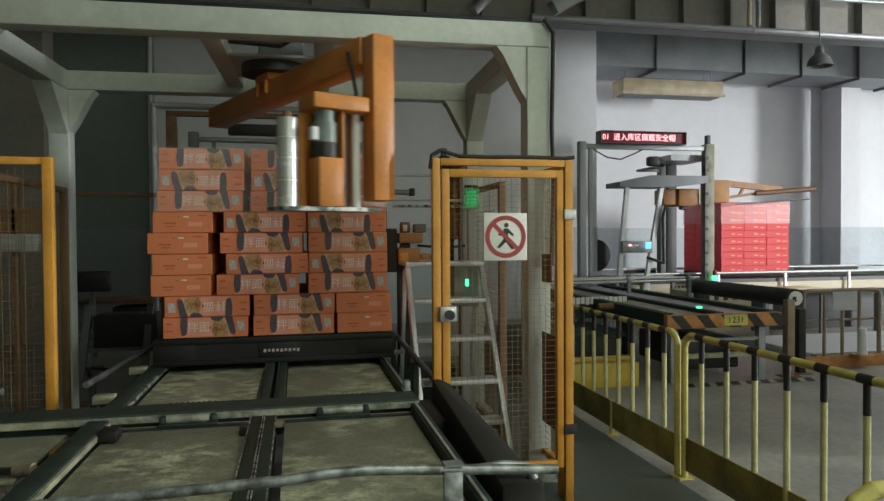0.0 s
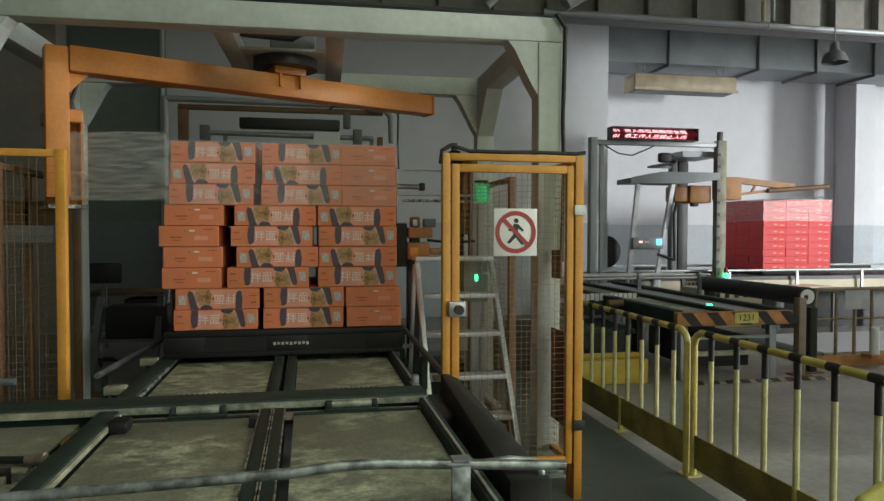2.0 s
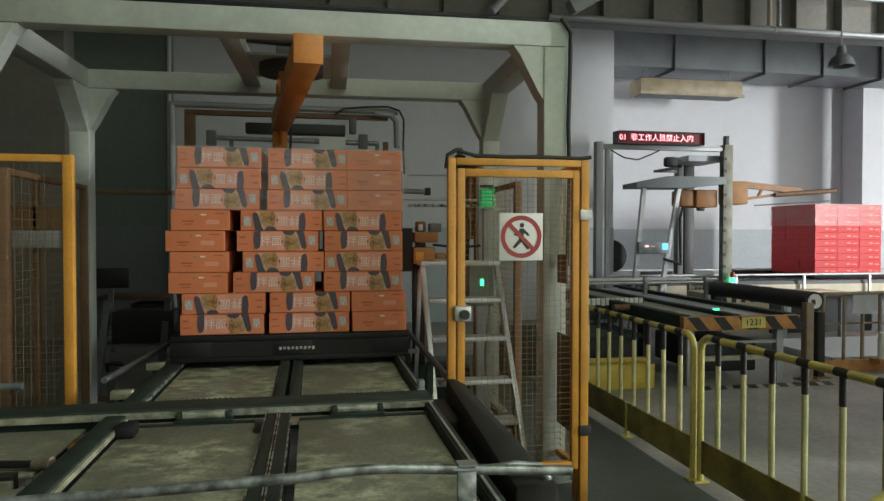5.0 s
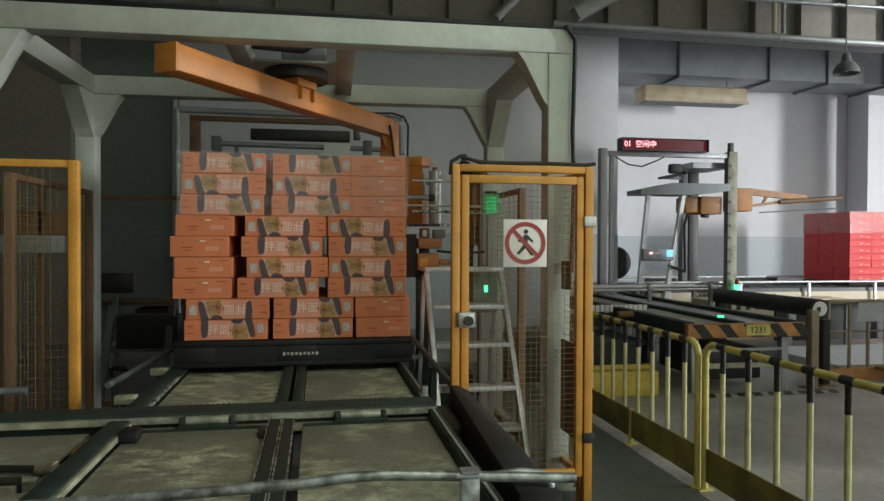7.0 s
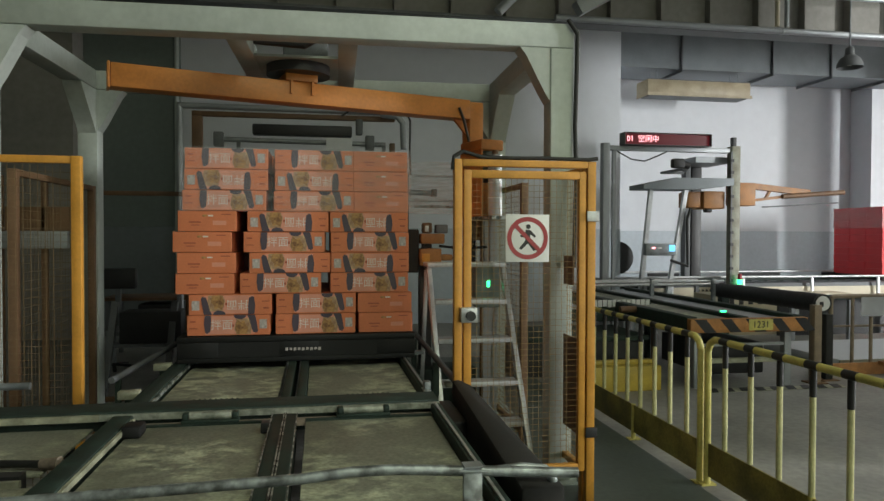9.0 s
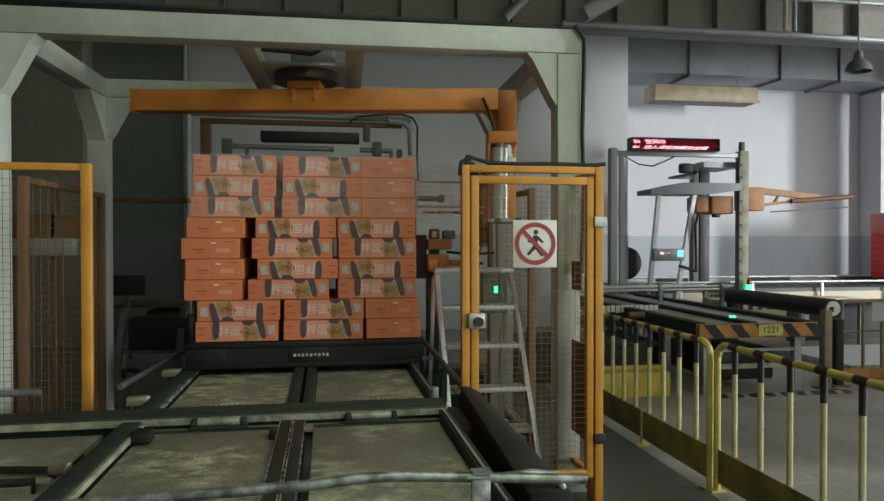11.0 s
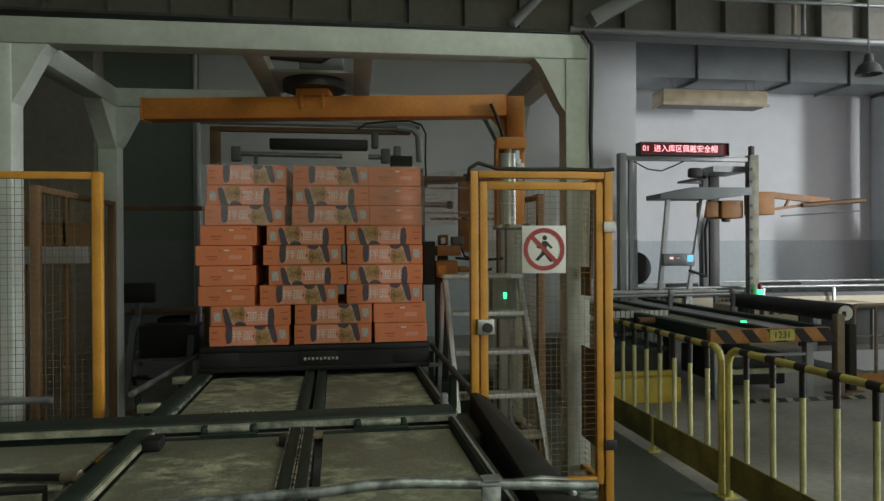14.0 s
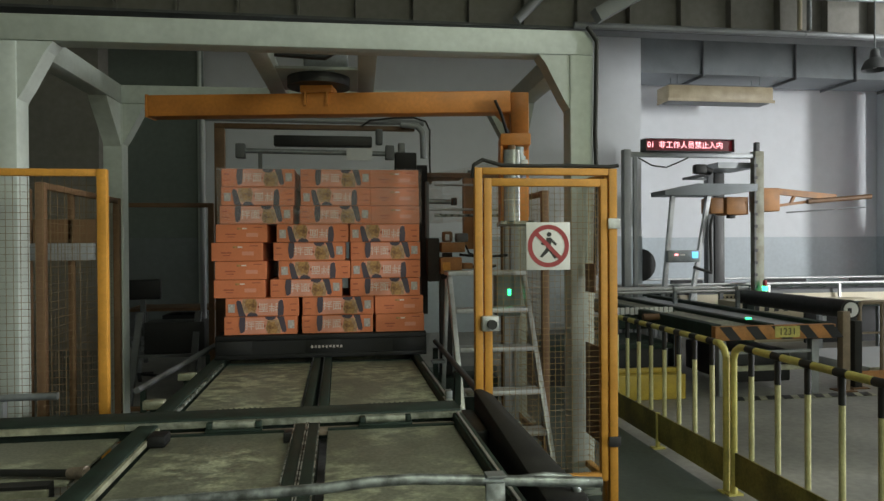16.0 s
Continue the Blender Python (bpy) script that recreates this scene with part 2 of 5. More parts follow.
def film_material():
    m = bpy.data.materials.new("stretch_film")
    m.use_nodes = True
    n, l = m.node_tree.nodes, m.node_tree.links
    b = n["Principled BSDF"]
    b.inputs["Base Color"].default_value = (0.85, 0.87, 0.88, 1)
    b.inputs["Roughness"].default_value = 0.18
    tc = n.new("ShaderNodeTexCoord")
    mp = n.new("ShaderNodeMapping")
    mp.inputs["Scale"].default_value = (1.2, 1.2, 9.0)
    no = n.new("ShaderNodeTexNoise")
    no.inputs["Scale"].default_value, no.inputs["Detail"].default_value = 5.0, 5
    l.new(tc.outputs["Object"], mp.inputs["Vector"])
    l.new(mp.outputs[0], no.inputs["Vector"])
    mr = n.new("ShaderNodeMapRange")
    mr.inputs["From Min"].default_value, mr.inputs["From Max"].default_value = 0.3, 0.75
    mr.inputs["To Min"].default_value, mr.inputs["To Max"].default_value = 0.03, 0.20
    l.new(no.outputs["Fac"], mr.inputs["Value"])
    l.new(mr.outputs[0], b.inputs["Alpha"])
    bp = n.new("ShaderNodeBump")
    bp.inputs["Strength"].default_value, bp.inputs["Distance"].default_value = 0.5, 0.01
    l.new(no.outputs["Fac"], bp.inputs["Height"])
    l.new(bp.outputs[0], b.inputs["Normal"])
    return m


M_FILM = film_material()


def words(name, text, size, mat, parent, at, label="", depth=0.002):
    """Raised lettering in the built-in font, as a mesh, centred."""
    cu = bpy.data.curves.new(name, "FONT")
    cu.body, cu.size, cu.extrude, cu.align_x, cu.align_y = text, size, depth / 2, "CENTER", "CENTER"
    tmp = bpy.data.objects.new(name, cu)
    scene.collection.objects.link(tmp)
    me = bpy.data.meshes.new_from_object(tmp.evaluated_get(bpy.context.evaluated_depsgraph_get()))
    bpy.data.objects.remove(tmp)
    me.materials.clear()
    me.materials.append(mat)
    ob = new(name, me)
    ob.parent, ob.matrix_basis = parent, at
    if label:
        ob["label"] = label
    return ob

# ---- the hall ----
setting("floor", M_FLOOR, (-14, -9, -0.2, 20, 16, 0), label="worn grey concrete factory floor", category="floor")
setting("wall_north", M_WALL, (-14, 15.5, 1.75, 20, 15.8, 6.6), label="white plastered factory wall", category="wall")
setting("dado_north", M_DADO, (-14, 15.488, 0, 20, 15.8, 1.748), label="blue-grey painted lower wall band", category="wall")
setting("wall_block", M_WALL, (-14, 12.6, 1.752, 5.72, 15.48, 6.4), label="white plastered wall of an inner room", category="wall")
setting("wall_block_dado", M_DADO, (-14, 12.59, 0, 5.73, 15.48, 1.75), label="blue-grey painted lower wall band", category="wall")
setting("walkway", M_WALKWAY, (0.9, -9, 0.001, 2.40, 9.0, 0.004), label="dark green painted walkway strip", category="floor marking")
for i, (x0, x1) in enumerate([(13.2, 13.75)]):
    setting("pillar_%d" % (i + 1), M_WALL, (x0, 14.8, 1.752, x1, 15.486, 6.4), label="white plastered wall pillar", category="pillar")
    setting("pillar_base_%d" % (i + 1), M_DADO, (x0 - 0.004, 14.796, 0, x1 + 0.004, 15.484, 1.75), label="blue-grey painted pillar foot", category="pillar")
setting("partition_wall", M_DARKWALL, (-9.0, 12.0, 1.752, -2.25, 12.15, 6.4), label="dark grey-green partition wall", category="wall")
setting("partition_dado", M_DARKDADO, (-9.0, 11.99, 0, -2.25, 12.15, 1.75), label="dark blue-grey partition base", category="wall")
setting("column_1", M_CEIL, (-4.87, 11.5, 0, -3.71, 11.985, 6.4), label="grey concrete column", category="column")
# Unseen column, set where its shadow darkens a band of the north wall.
setting("shade_column", M_WALL, (13.72, 10.75, 0, 14.62, 11.05, 6.4), label="unseen white column that casts the wall's shade band", category="column")
# Added out of view to keep the side fill off the gantry and left walls.
setting("light_block_wall", M_WALL, (6.5, 3.3, 0, 14.6, 3.5, 6.4), label="unseen white wall that blocks the side fill", category="wall")
setting("wall_west", M_DARKWALL, (-14.3, -9, 0, -14, 16, 6.6), label="grey hall wall", category="wall")
setting("wall_south", M_WALL, (-14, -9.3, 0, 2.5, -9, 6.6), (9.5, -9.3, 0, 20, -9, 6.6), (2.5, -9.3, 4.6, 9.5, -9, 6.6), label="white hall wall with a wide doorway", category="wall")
# The narrow southern opening is made up, there for the side fill.
setting("wall_east", M_WALL, (20, -9, 0, 20.3, -2.3, 6.6), (20, -2.3, 0, 20.3, -0.9, 1.2), (20, -2.3, 5.2, 20.3, -0.9, 6.6), (20, -0.9, 0, 20.3, 7.5, 6.6), (20, 14.5, 0, 20.3, 16, 6.6), (20, 7.5, 0, 20.3, 14.5, 0.9), (20, 7.5, 5, 20.3, 14.5, 6.6), label="white hall wall with a window and an added lamp opening", category="wall")
# The two openings are made up, cut only to let the roof fills through.
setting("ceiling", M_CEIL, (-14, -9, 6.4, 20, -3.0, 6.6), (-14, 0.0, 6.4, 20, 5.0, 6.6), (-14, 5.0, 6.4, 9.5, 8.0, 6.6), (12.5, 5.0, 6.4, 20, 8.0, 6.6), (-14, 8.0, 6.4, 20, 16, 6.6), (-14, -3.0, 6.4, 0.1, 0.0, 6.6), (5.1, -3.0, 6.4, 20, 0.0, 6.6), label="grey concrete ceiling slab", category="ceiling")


def build_deck_beam():
    b = thing("deck_beam", 0, 10.0, 4.82, "dark steel deck beam with vertical stiffener ribs", "beam")
    boxes("web", M_CEIL, b, (-14, 0.10, 0.02, 20, 0.13, 1.575), label="dusty grey web plate")
    boxes("bottom_flange", M_STEELDARK, b, (-14, -0.06, -0.02, 20, 0.24, 0.018))
    bm = bmesh.new()
    box(bm, -0.014, -0.05, 0.02, 0.014, 0.098, 1.575)
    me = mesh_of("rib", bm, M_CEIL)
    for i in range(28):
        rib = new("rib", me)
        rib.parent, rib.location = b, (-10.4 + i * 0.82, 0, 0)
    b.matrix_basis = pose(0, 10.0, 4.82)
    return b


build_deck_beam()


def run(name, points, r, mat, label, category="pipe"):
    """A pipe line as a thing: each straight length and each collar is a part."""
    t = thing(name, *points[0], label, category)
    o = Vector(points[0])
    for a, b in zip(points, points[1:]):
        bm = bmesh.new()
        rod(bm, Vector(a) - o, Vector(b) - o, r, 12)
        part("pipe_length", bm, mat, t)
    for p in points[1:-1]:
        bm = bmesh.new()
        bmesh.ops.create_uvsphere(bm, u_segments=12, v_segments=8, radius=r * 1.15, matrix=Matrix.Translation(Vector(p) - o))
        part("elbow", bm, mat, t)
    return t


run("ceiling_pipe", [(3.4, 9.75, 4.80), (7.08, 9.75, 4.80), (19.9, 9.75, 4.80)], 0.05, M_DUCT, "pale grey ceiling pipe hung under the deck beam")
run("ceiling_pipe", [(-13.9, 9.7, 5.28), (0.65, 9.7, 5.29), (19.9, 9.7, 5.45)], 0.03, M_GALV, "thin grey conduit along the deck beam")
run("drop_pipe", [(6.98, 9.72, 6.38), (6.98, 9.72, 4.86)], 0.035, M_BEIGE, "pale vertical drop pipe")
run("drop_pipe", [(7.14, 9.72, 6.38), (7.14, 9.72, 4.86)], 0.035, M_GALV, "grey vertical drop pipe")
run("drop_pipe", [(6.35, 9.66, 6.38), (6.35, 9.66, 5.40)], 0.03, M_GALV, "grey vertical drop pipe")
run("slanting_pipe", [(2.50, 9.6, 4.78), (3.7, 9.6, 6.0), (3.7, 9.6, 6.38)], 0.07, M_DUCT, "blue-grey slanting pipe under the ceiling")
run("wall_conduit", [(-2.28, 11.94, 0.0), (-2.28, 11.94, 6.38)], 0.035, M_GANTRY, "pale vertical conduit on the wall edge")
brace = thing("ceiling_brace", 3.6, 9.4, 4.8, "grey box-section slanting brace", "brace")
bm = bmesh.new()
bar(bm, (0, 0, 0.02), (2.75, 0, 1.58), 0.2, 0.2, bevel=0.01)
part("brace_tube", bm, M_DUCT, brace)


def build_duct():
    d = thing("air_duct", 5.0 + 2.15, 13.8, 5.2, "grey sheet-metal air duct with dark flanged joints", "air duct")
    xs = [-1.42, 0.5, 2.65, 4.10, 5.6, 7.1, 8.6, 10.1, 11.6, 12.7]
    for a, b in zip(xs, xs[1:]):
        boxes("duct_section", M_DARKDUCT, d, (a + 0.012, 0.02, 0, b - 0.012, 1.14, 0.82))
    for a in xs[1:-1]:
        boxes("flange", M_STEELDARK, d, (a - 0.01, -0.04, -0.06, a + 0.01, 1.14, 0.88))
        boxes("hanger", M_STEELDARK, d, (a - 0.015, -0.02, 0.885, a + 0.015, 0.02, 1.198))
    return d


build_duct()


def build_ac():
    a = thing("air_cooler", 6.88, 13.8, 4.62, "beige rectangular air cooler hung from the ceiling", "air cooler")
    boxes("casing", M_COOLER, a, (0, 0, 0.03, 2.4, 0.55, 0.35), bevel=0.02)
    boxes("end_panel", M_COOLER, a, (-0.012, 0.05, 0.08, -0.002, 0.50, 0.31), bevel=0.003)
    boxes("top_edge", M_STEELDARK, a, (-0.01, -0.012, 0.335, 2.41, -0.002, 0.352))
    boxes("grille", M_STEELDARK, a, (0.06, 0.06, 0.0, 2.34, 0.44, 0.028))
    boxes("lip", M_COOLER, a, (-0.02, -0.03, 0.0, 2.42, -0.002, 0.06), (-0.02, 0.0, 0.0, -0.002, 0.5, 0.06))
    for x in (0.25, 2.15):
        for y in (0.1, 0.40):
            bm = bmesh.new()
            rod(bm, (x, y, 0.35), (x, y, 0.579), 0.012, 8)
            part("hanger_rod", bm, M_GALV, a)
    return a


build_ac()


def build_bay_lamp():
    h = thing("high_bay_lamp", 8.07, 9.5, 4.22, "dark dome pendant lamp, switched off", "lamp")
    bm = bmesh.new()
    prof = [(0.19, 0.0), (0.18, 0.06), (0.14, 0.14), (0.075, 0.19), (0.06, 0.30), (0.02, 0.33)]
    rings = [[bm.verts.new((r * math.cos(k * math.tau / 24), r * math.sin(k * math.tau / 24), z)) for k in range(24)] for r, z in prof]
    for p, q in zip(rings, rings[1:]):
        for k in range(24):
            bm.faces.new((p[k], p[(k + 1) % 24], q[(k + 1) % 24], q[k]))
    part("shade", bm, M_STEELDARK, h)
    bm = bmesh.new()
    rod(bm, (0, 0, 0.31), (0, 0, 2.18), 0.012, 8)
    part("stem", bm, M_GALV, h)
    bm = bmesh.new()
    bmesh.ops.create_uvsphere(bm, u_segments=12, v_segments=8, radius=0.06, matrix=Matrix.Translation((0, 0, 0.09)))
    part("bulb", bm, M_PAPER, h)
    return h


build_bay_lamp()

# ---- stretch wrapper with its turning arm ----
PX, PY = -0.15, 5.35


def build_wrapper():
    g = thing("stretch_wrapper", PX, PY, 0, "pale green steel stretch wrapper gantry with an orange arm", "stretch wrapper", rz=-1.5)
    xs, ys, w, top = (-1.76, 1.72), (-0.95, 0.87), 0.155, 2.97
    for x in xs:
        for y in ys:
            boxes("post", M_GANTRY, g, (x - w / 2, y - w / 2, 0.016, x + w / 2, y + w / 2, top - w - 0.002), bevel=0.008)
            foot = boxes("foot_plate", M_GANTRY, g, (x - 0.14, y - 0.14, 0, x + 0.14, y + 0.14, 0.015))
            bm = bmesh.new()
            for sx in (-1, 1):
                for sy in (-1, 1):
                    rod(bm, (x + sx * 0.11, y + sy * 0.11, 0.0155), (x + sx * 0.11, y + sy * 0.11, 0.045), 0.011, 6)
            part("anchor_bolts", bm, M_GALV, foot)
    for y in ys:
        boxes("cross_beam", M_GANTRY, g, (xs[0] - w / 2, y - w / 2, top - w, xs[1] + w / 2, y + w / 2, top), bevel=0.008)
        for s, x in ((1, xs[0] + w / 2), (-1, xs[1] - w / 2)):
            bm = bmesh.new()
            z = top - w - 0.003
            prism(bm, [(x + s * 0.002, z), (x + s * 0.20, z), (x + s * 0.16, z - 0.05), (x + s * 0.04, z - 0.28), (x + s * 0.002, z - 0.34)], y - 0.07, y + 0.07)
            part("gusset", bm, M_GANTRY, g, smooth=False)
    for x in xs:
        boxes("side_beam", M_GANTRY, g, (x - w / 2, ys[0] + w / 2 + 0.002, top - w, x + w / 2, ys[1] - w / 2 - 0.002, top), bevel=0.008)
        for s, y in ((1, ys[0] + w / 2), (-1, ys[1] - w / 2)):
            bm = bmesh.new()
            z = top - w - 0.003
            prism(bm, [(s * 0.002, z), (s * 0.34, z), (s * 0.30, z - 0.05), (s * 0.05, z - 0.30), (s * 0.002, z - 0.36)], -0.07, 0.07)
            bmesh.ops.transform(bm, matrix=Matrix.Translation((x, y, 0)) @ Matrix.Rotation(math.pi / 2, 4, "Z"), verts=bm.verts)
            part("gusset", bm, M_GANTRY, g, smooth=False)
    for x in (-0.36, 0.36):
        boxes("carrier_beam", M_GANTRY, g, (x - 0.065, ys[0] + w / 2 + 0.002, 2.87, x + 0.065, ys[1] - w / 2 - 0.002, 2.965), bevel=0.005)
    boxes("hub_plate", M_GANTRY, g, (-0.293, -0.28, 2.872, 0.293, 0.42, 2.89))
    boxes("front_plate", M_GANTRY, g, (-0.293, -0.868, 2.89, 0.293, -0.66, 2.90))
    boxes("drive_motor", M_STEELDARK, g, (-0.10, -0.18, 2.893, 0.22, 0.16, 3.16), bevel=0.02)
    bm = bmesh.new()
    pipe_run(bm, [(-0.28, -0.40, 2.95), (0.06, -0.40, 2.93), (0.16, -0.40, 2.99), (0.28, -0.40, 3.0)], 0.028)
    part("drive_cable", bm, M_BLACK, g)
    bm = bmesh.new()
    rod(bm, (0, 0, 2.80), (0, 0, 2.871), 0.235, 32)
    part("slewing_ring", bm, M_BLACK, g)
    bm = bmesh.new()
    x, y = xs[1] + w / 2 + 0.012, ys[0] - w / 2 - 0.02
    pipe_run(bm, [(x - 0.06, y, 2.99), (x + 0.005, y, 2.90), (x, y, 2.70), (x - 0.01, y, 2.3), (x, y, 2.02), (x - 0.01, y, 1.4)], 0.015)
    part("cable", bm, M_RUBBER, g, "black cable along the post")
    return g


WRAPPER = build_wrapper()


def build_arm():
    bm = bmesh.new()
    box(bm, -1.28, -0.08, 2.585, 1.445, 0.08, 2.745, 0.008)
    arm = part("arm", bm, M_ORANGE, WRAPPER, "orange box-section turning arm")
    bm = bmesh.new()
    box(bm, -0.12, -0.10, 2.747, 0.12, 0.10, 2.799, 0.003)
    for s in (-1, 1):
        for x in (-0.08, 0.08):
            box(bm, x - 0.008, s * 0.082, 2.65, x + 0.008, s * 0.11, 2.747)
    part("hub_bracket", bm, M_ORANGE, arm, "rust-red hub bracket")
    boxes("column", M_ORANGE, arm, (1.447, -0.068, 1.80, 1.58, 0.068, 2.735), bevel=0.008)
    boxes("counterweight_cap", M_ORANGE, arm, (-1.30, -0.084, 2.58, -1.282, 0.084, 2.75), bevel=0.003)
    bm = bmesh.new()
    prism(bm, [(1.33, 2.583), (1.444, 2.583), (1.444, 2.46)], -0.012, 0.012)
    part("corner_stay", bm, M_ORANGE, arm, "orange corner stay")
    bm = bmesh.new()
    pipe_run(bm, [(1.33, -0.095, 2.67), (1.37, -0.095, 2.58), (1.42, -0.09, 2.42), (1.43, -0.10, 2.36)], 0.012)
    part("arm_cable", bm, M_RUBBER, arm, "black cable")
    boxes("carriage_head", M_ORANGE, arm, (1.35, -0.42, 2.29, 1.56, -0.077, 2.375), bevel=0.012)
    boxes("carriage_plate", M_ORANGE, arm, (1.40, -0.385, 1.762, 1.545, -0.245, 2.03), bevel=0.006, label="orange gearbox cover")
    boxes("carriage_back", M_ORANGE, arm, (1.35, -0.42, 1.762, 1.365, -0.077, 2.288))
    boxes("carriage_side", M_ORANGE, arm, (1.367, -0.238, 1.762, 1.53, -0.226, 2.288), bevel=0.003, label="orange divider plate")
    boxes("carriage_base", M_WORN_GLINT, arm, (1.34, -0.60, 1.738, 1.56, -0.02, 1.76))
    bm = bmesh.new()
    rod(bm, (1.465, -0.315, 2.115), (1.465, -0.315, 2.225), 0.068, 20)
    rod(bm, (1.465, -0.315, 2.225), (1.465, -0.315, 2.288), 0.055, 20)
    part("carriage_motor", bm, M_MOTOR, arm, "grey-green gear motor")
    bm = bmesh.new()
    rod(bm, (1.465, -0.315, 2.033), (1.465, -0.315, 2.114), 0.072, 20)
    part("motor_flange", bm, M_BLACK, arm)
    boxes("terminal_box", M_PAPER, arm, (1.49, -0.425, 2.12, 1.54, -0.386, 2.19), bevel=0.005, label="pale terminal box")
    bm = bmesh.new()
    rod(bm, (1.42, -0.515, 1.762), (1.42, -0.515, 2.24), 0.056, 28)
    roll = part("film_roll", bm, M_ROLL, arm, "silvery roll of stretch film")
    for z in (1.90, 2.02, 2.13):
        bm = bmesh.new()
        rod(bm, (1.42, -0.515, z), (1.42, -0.515, z + 0.006), 0.0572, 28)
        part("film_ridge", bm, M_ALU, roll)
    bm = bmesh.new()
    rod(bm, (1.42, -0.515, 2.241), (1.42, -0.515, 2.275), 0.026, 16)
    part("roll_core", bm, M_BROWN, arm)
    for y, r, mt in ((-0.12, 0.024, M_PAPER), (-0.19, 0.02, M_RUBBER)):
        bm = bmesh.new()
        rod(bm, (1.46, y, 1.762), (1.46, y, 2.288), r, 16)
        part("stretch_roller", bm, mt, arm)
    return arm


ARM = build_arm()
WEB_AT, WEB_LENGTH = (1.43, -0.085), 0.62


def build_webs():
    """The running web of film, in three rigid lengths that slide over one another between carriage and load."""
    webs = []
    for k in range(3):
        bm = bmesh.new()
        cols = []
        for i in range(14):
            x = WEB_LENGTH * i / 13
            cols.append([bm.verts.new((x, 0.004 * k + 0.0025 * noise.noise((x * 7, z * 11, k)), 1.79 + z)) for z in [0.44 * j / 10 for j in range(11)]])
        for p, q in zip(cols, cols[1:]):
            for j in range(10):
                bm.faces.new((p[j], q[j], q[j + 1], p[j + 1]))
        webs.append(part("film_web", bm, M_FILM, ARM, "clear film running to the load"))
    return webs


WEBS = build_webs()


# ---- pallet conveyor ----
def build_conveyor():
    c = thing("pallet_conveyor", -0.14, 0, 0, "dark green chain conveyor with dusty cover plates", "conveyor")
    for x0, x1 in ((-0.80, -0.71), (0.69, 0.74)):
        boxes("side_rail", M_RAIL, c, (x0, 1.2, 0.58, x1, 9.6, 0.765), bevel=0.006)
    boxes("rail_edge", M_EDGE, c, (-0.708, 2.3, 0.735, -0.695, 3.38, 0.757), label="pale worn rail edge")
    boxes("rail_edge", M_WORN_GLINT, c, (-0.708, 3.56, 0.735, -0.698, 5.2, 0.755), label="pale worn rail edge")
    # On the right the worn edge's bright glint is built in as pale strips.
    boxes("rail_edge", M_ALU, c, (0.704, 1.3, 0.766, 0.715, 3.40, 0.774), label="worn rail edge with its glint set in pale metal")
    boxes("rail_edge", M_ALU, c, (0.710, 3.64, 0.766, 0.722, 4.9, 0.774), label="worn rail edge with its glint set in pale metal")
    # twin chain tracks along the middle
    for x in (-0.072, -0.012):
        boxes("chain_track", M_RAIL, c, (x, 1.2, 0.60, x + 0.046, 3.34, 0.763), bevel=0.004)
    for x in (-0.058, 0.022):
        boxes("chain_track", M_RAIL, c, (x, 3.64, 0.60, x + 0.05, 9.6, 0.763), bevel=0.004)
    # Highlight lines on the track edges, drawn as four thin pale strips.
    for x in (-0.078, -0.024, -0.014, 0.036):
        boxes("track_edge", M_WORN_GLINT, c, (x, 1.3, 0.764, x + 0.005, 3.34, 0.768))
    boxes("track_stop", M_BLACK, c, (-0.115, 3.15, 0.724, -0.078, 3.22, 0.77), bevel=0.005)
    bm = bmesh.new()
    for i in range(150):
        y = 1.25 + i * 0.055
        if 3.28 < y < 3.66:
            continue
        box(bm, -0.0235, y, 0.70, -0.0135, y + 0.038, 0.752)
    tagged(part("drive_chain", bm, M_GUARD, c, "oily steel drive chain", smooth=False), kind="stuff")
    # cover plates, each a sheet with a folded lip
    for y0, y1 in ((1.35, 2.10), (2.14, 3.34), (3.66, 5.30), (5.34, 6.6), (6.64, 7.9), (7.94, 9.5)):
        for x0, x1 in ((-0.69, -0.082), (0.076, 0.685)):
            boxes("cover_plate", M_PLATE, c, (x0, y0, 0.708, x1, y1, 0.722), bevel=0.004)
            boxes("plate_seam", M_RAIL, c, (x0, y1 + 0.004, 0.69, x1, y1 + 0.034, 0.728))
    boxes("cross_bar", M_RAIL, c, (-2.6, 3.43, 0.69, 0.735, 3.62, 0.780), bevel=0.006, label="dark green cross bar with a worn front lip")
    boxes("cross_lip", M_EDGE, c, (-2.6, 3.405, 0.742, -0.86, 3.428, 0.770), label="pale yellowish angle edge")
    boxes("cross_lip", M_LIP, c, (-0.858, 3.408, 0.742, 0.735, 3.428, 0.770), label="worn bare steel edge")
    boxes("cross_sill", M_RUST, c, (-0.69, 3.345, 0.70, 0.735, 3.40, 0.727), label="pale rusty sill strip under the lip")
    # hinges before the cross bar, each a plate, a pin and two knuckles, and ribbed grips behind it
    for x, gx in ((-0.36, -0.385), (0.353, 0.40)):
        boxes("hinge_plate", M_RAIL, c, (x - 0.13, 3.35, 0.728, x + 0.13, 3.404, 0.744), bevel=0.004)
        bm = bmesh.new()
        rod(bm, (x - 0.095, 3.372, 0.760), (x + 0.095, 3.372, 0.760), 0.019, 12)
        h = part("hinge_bar", bm, M_LIP, c, "galvanised hinge bar")
        for s in (-0.125, 0.098):
            boxes("hinge_lug", M_RAIL, h, (x + s, 3.354, 0.745, x + s + 0.027, 3.404, 0.774), bevel=0.005)
        g = boxes("grip", M_RAIL, c, (gx - 0.13, 3.675, 0.724, gx + 0.13, 3.735, 0.752), bevel=0.010)
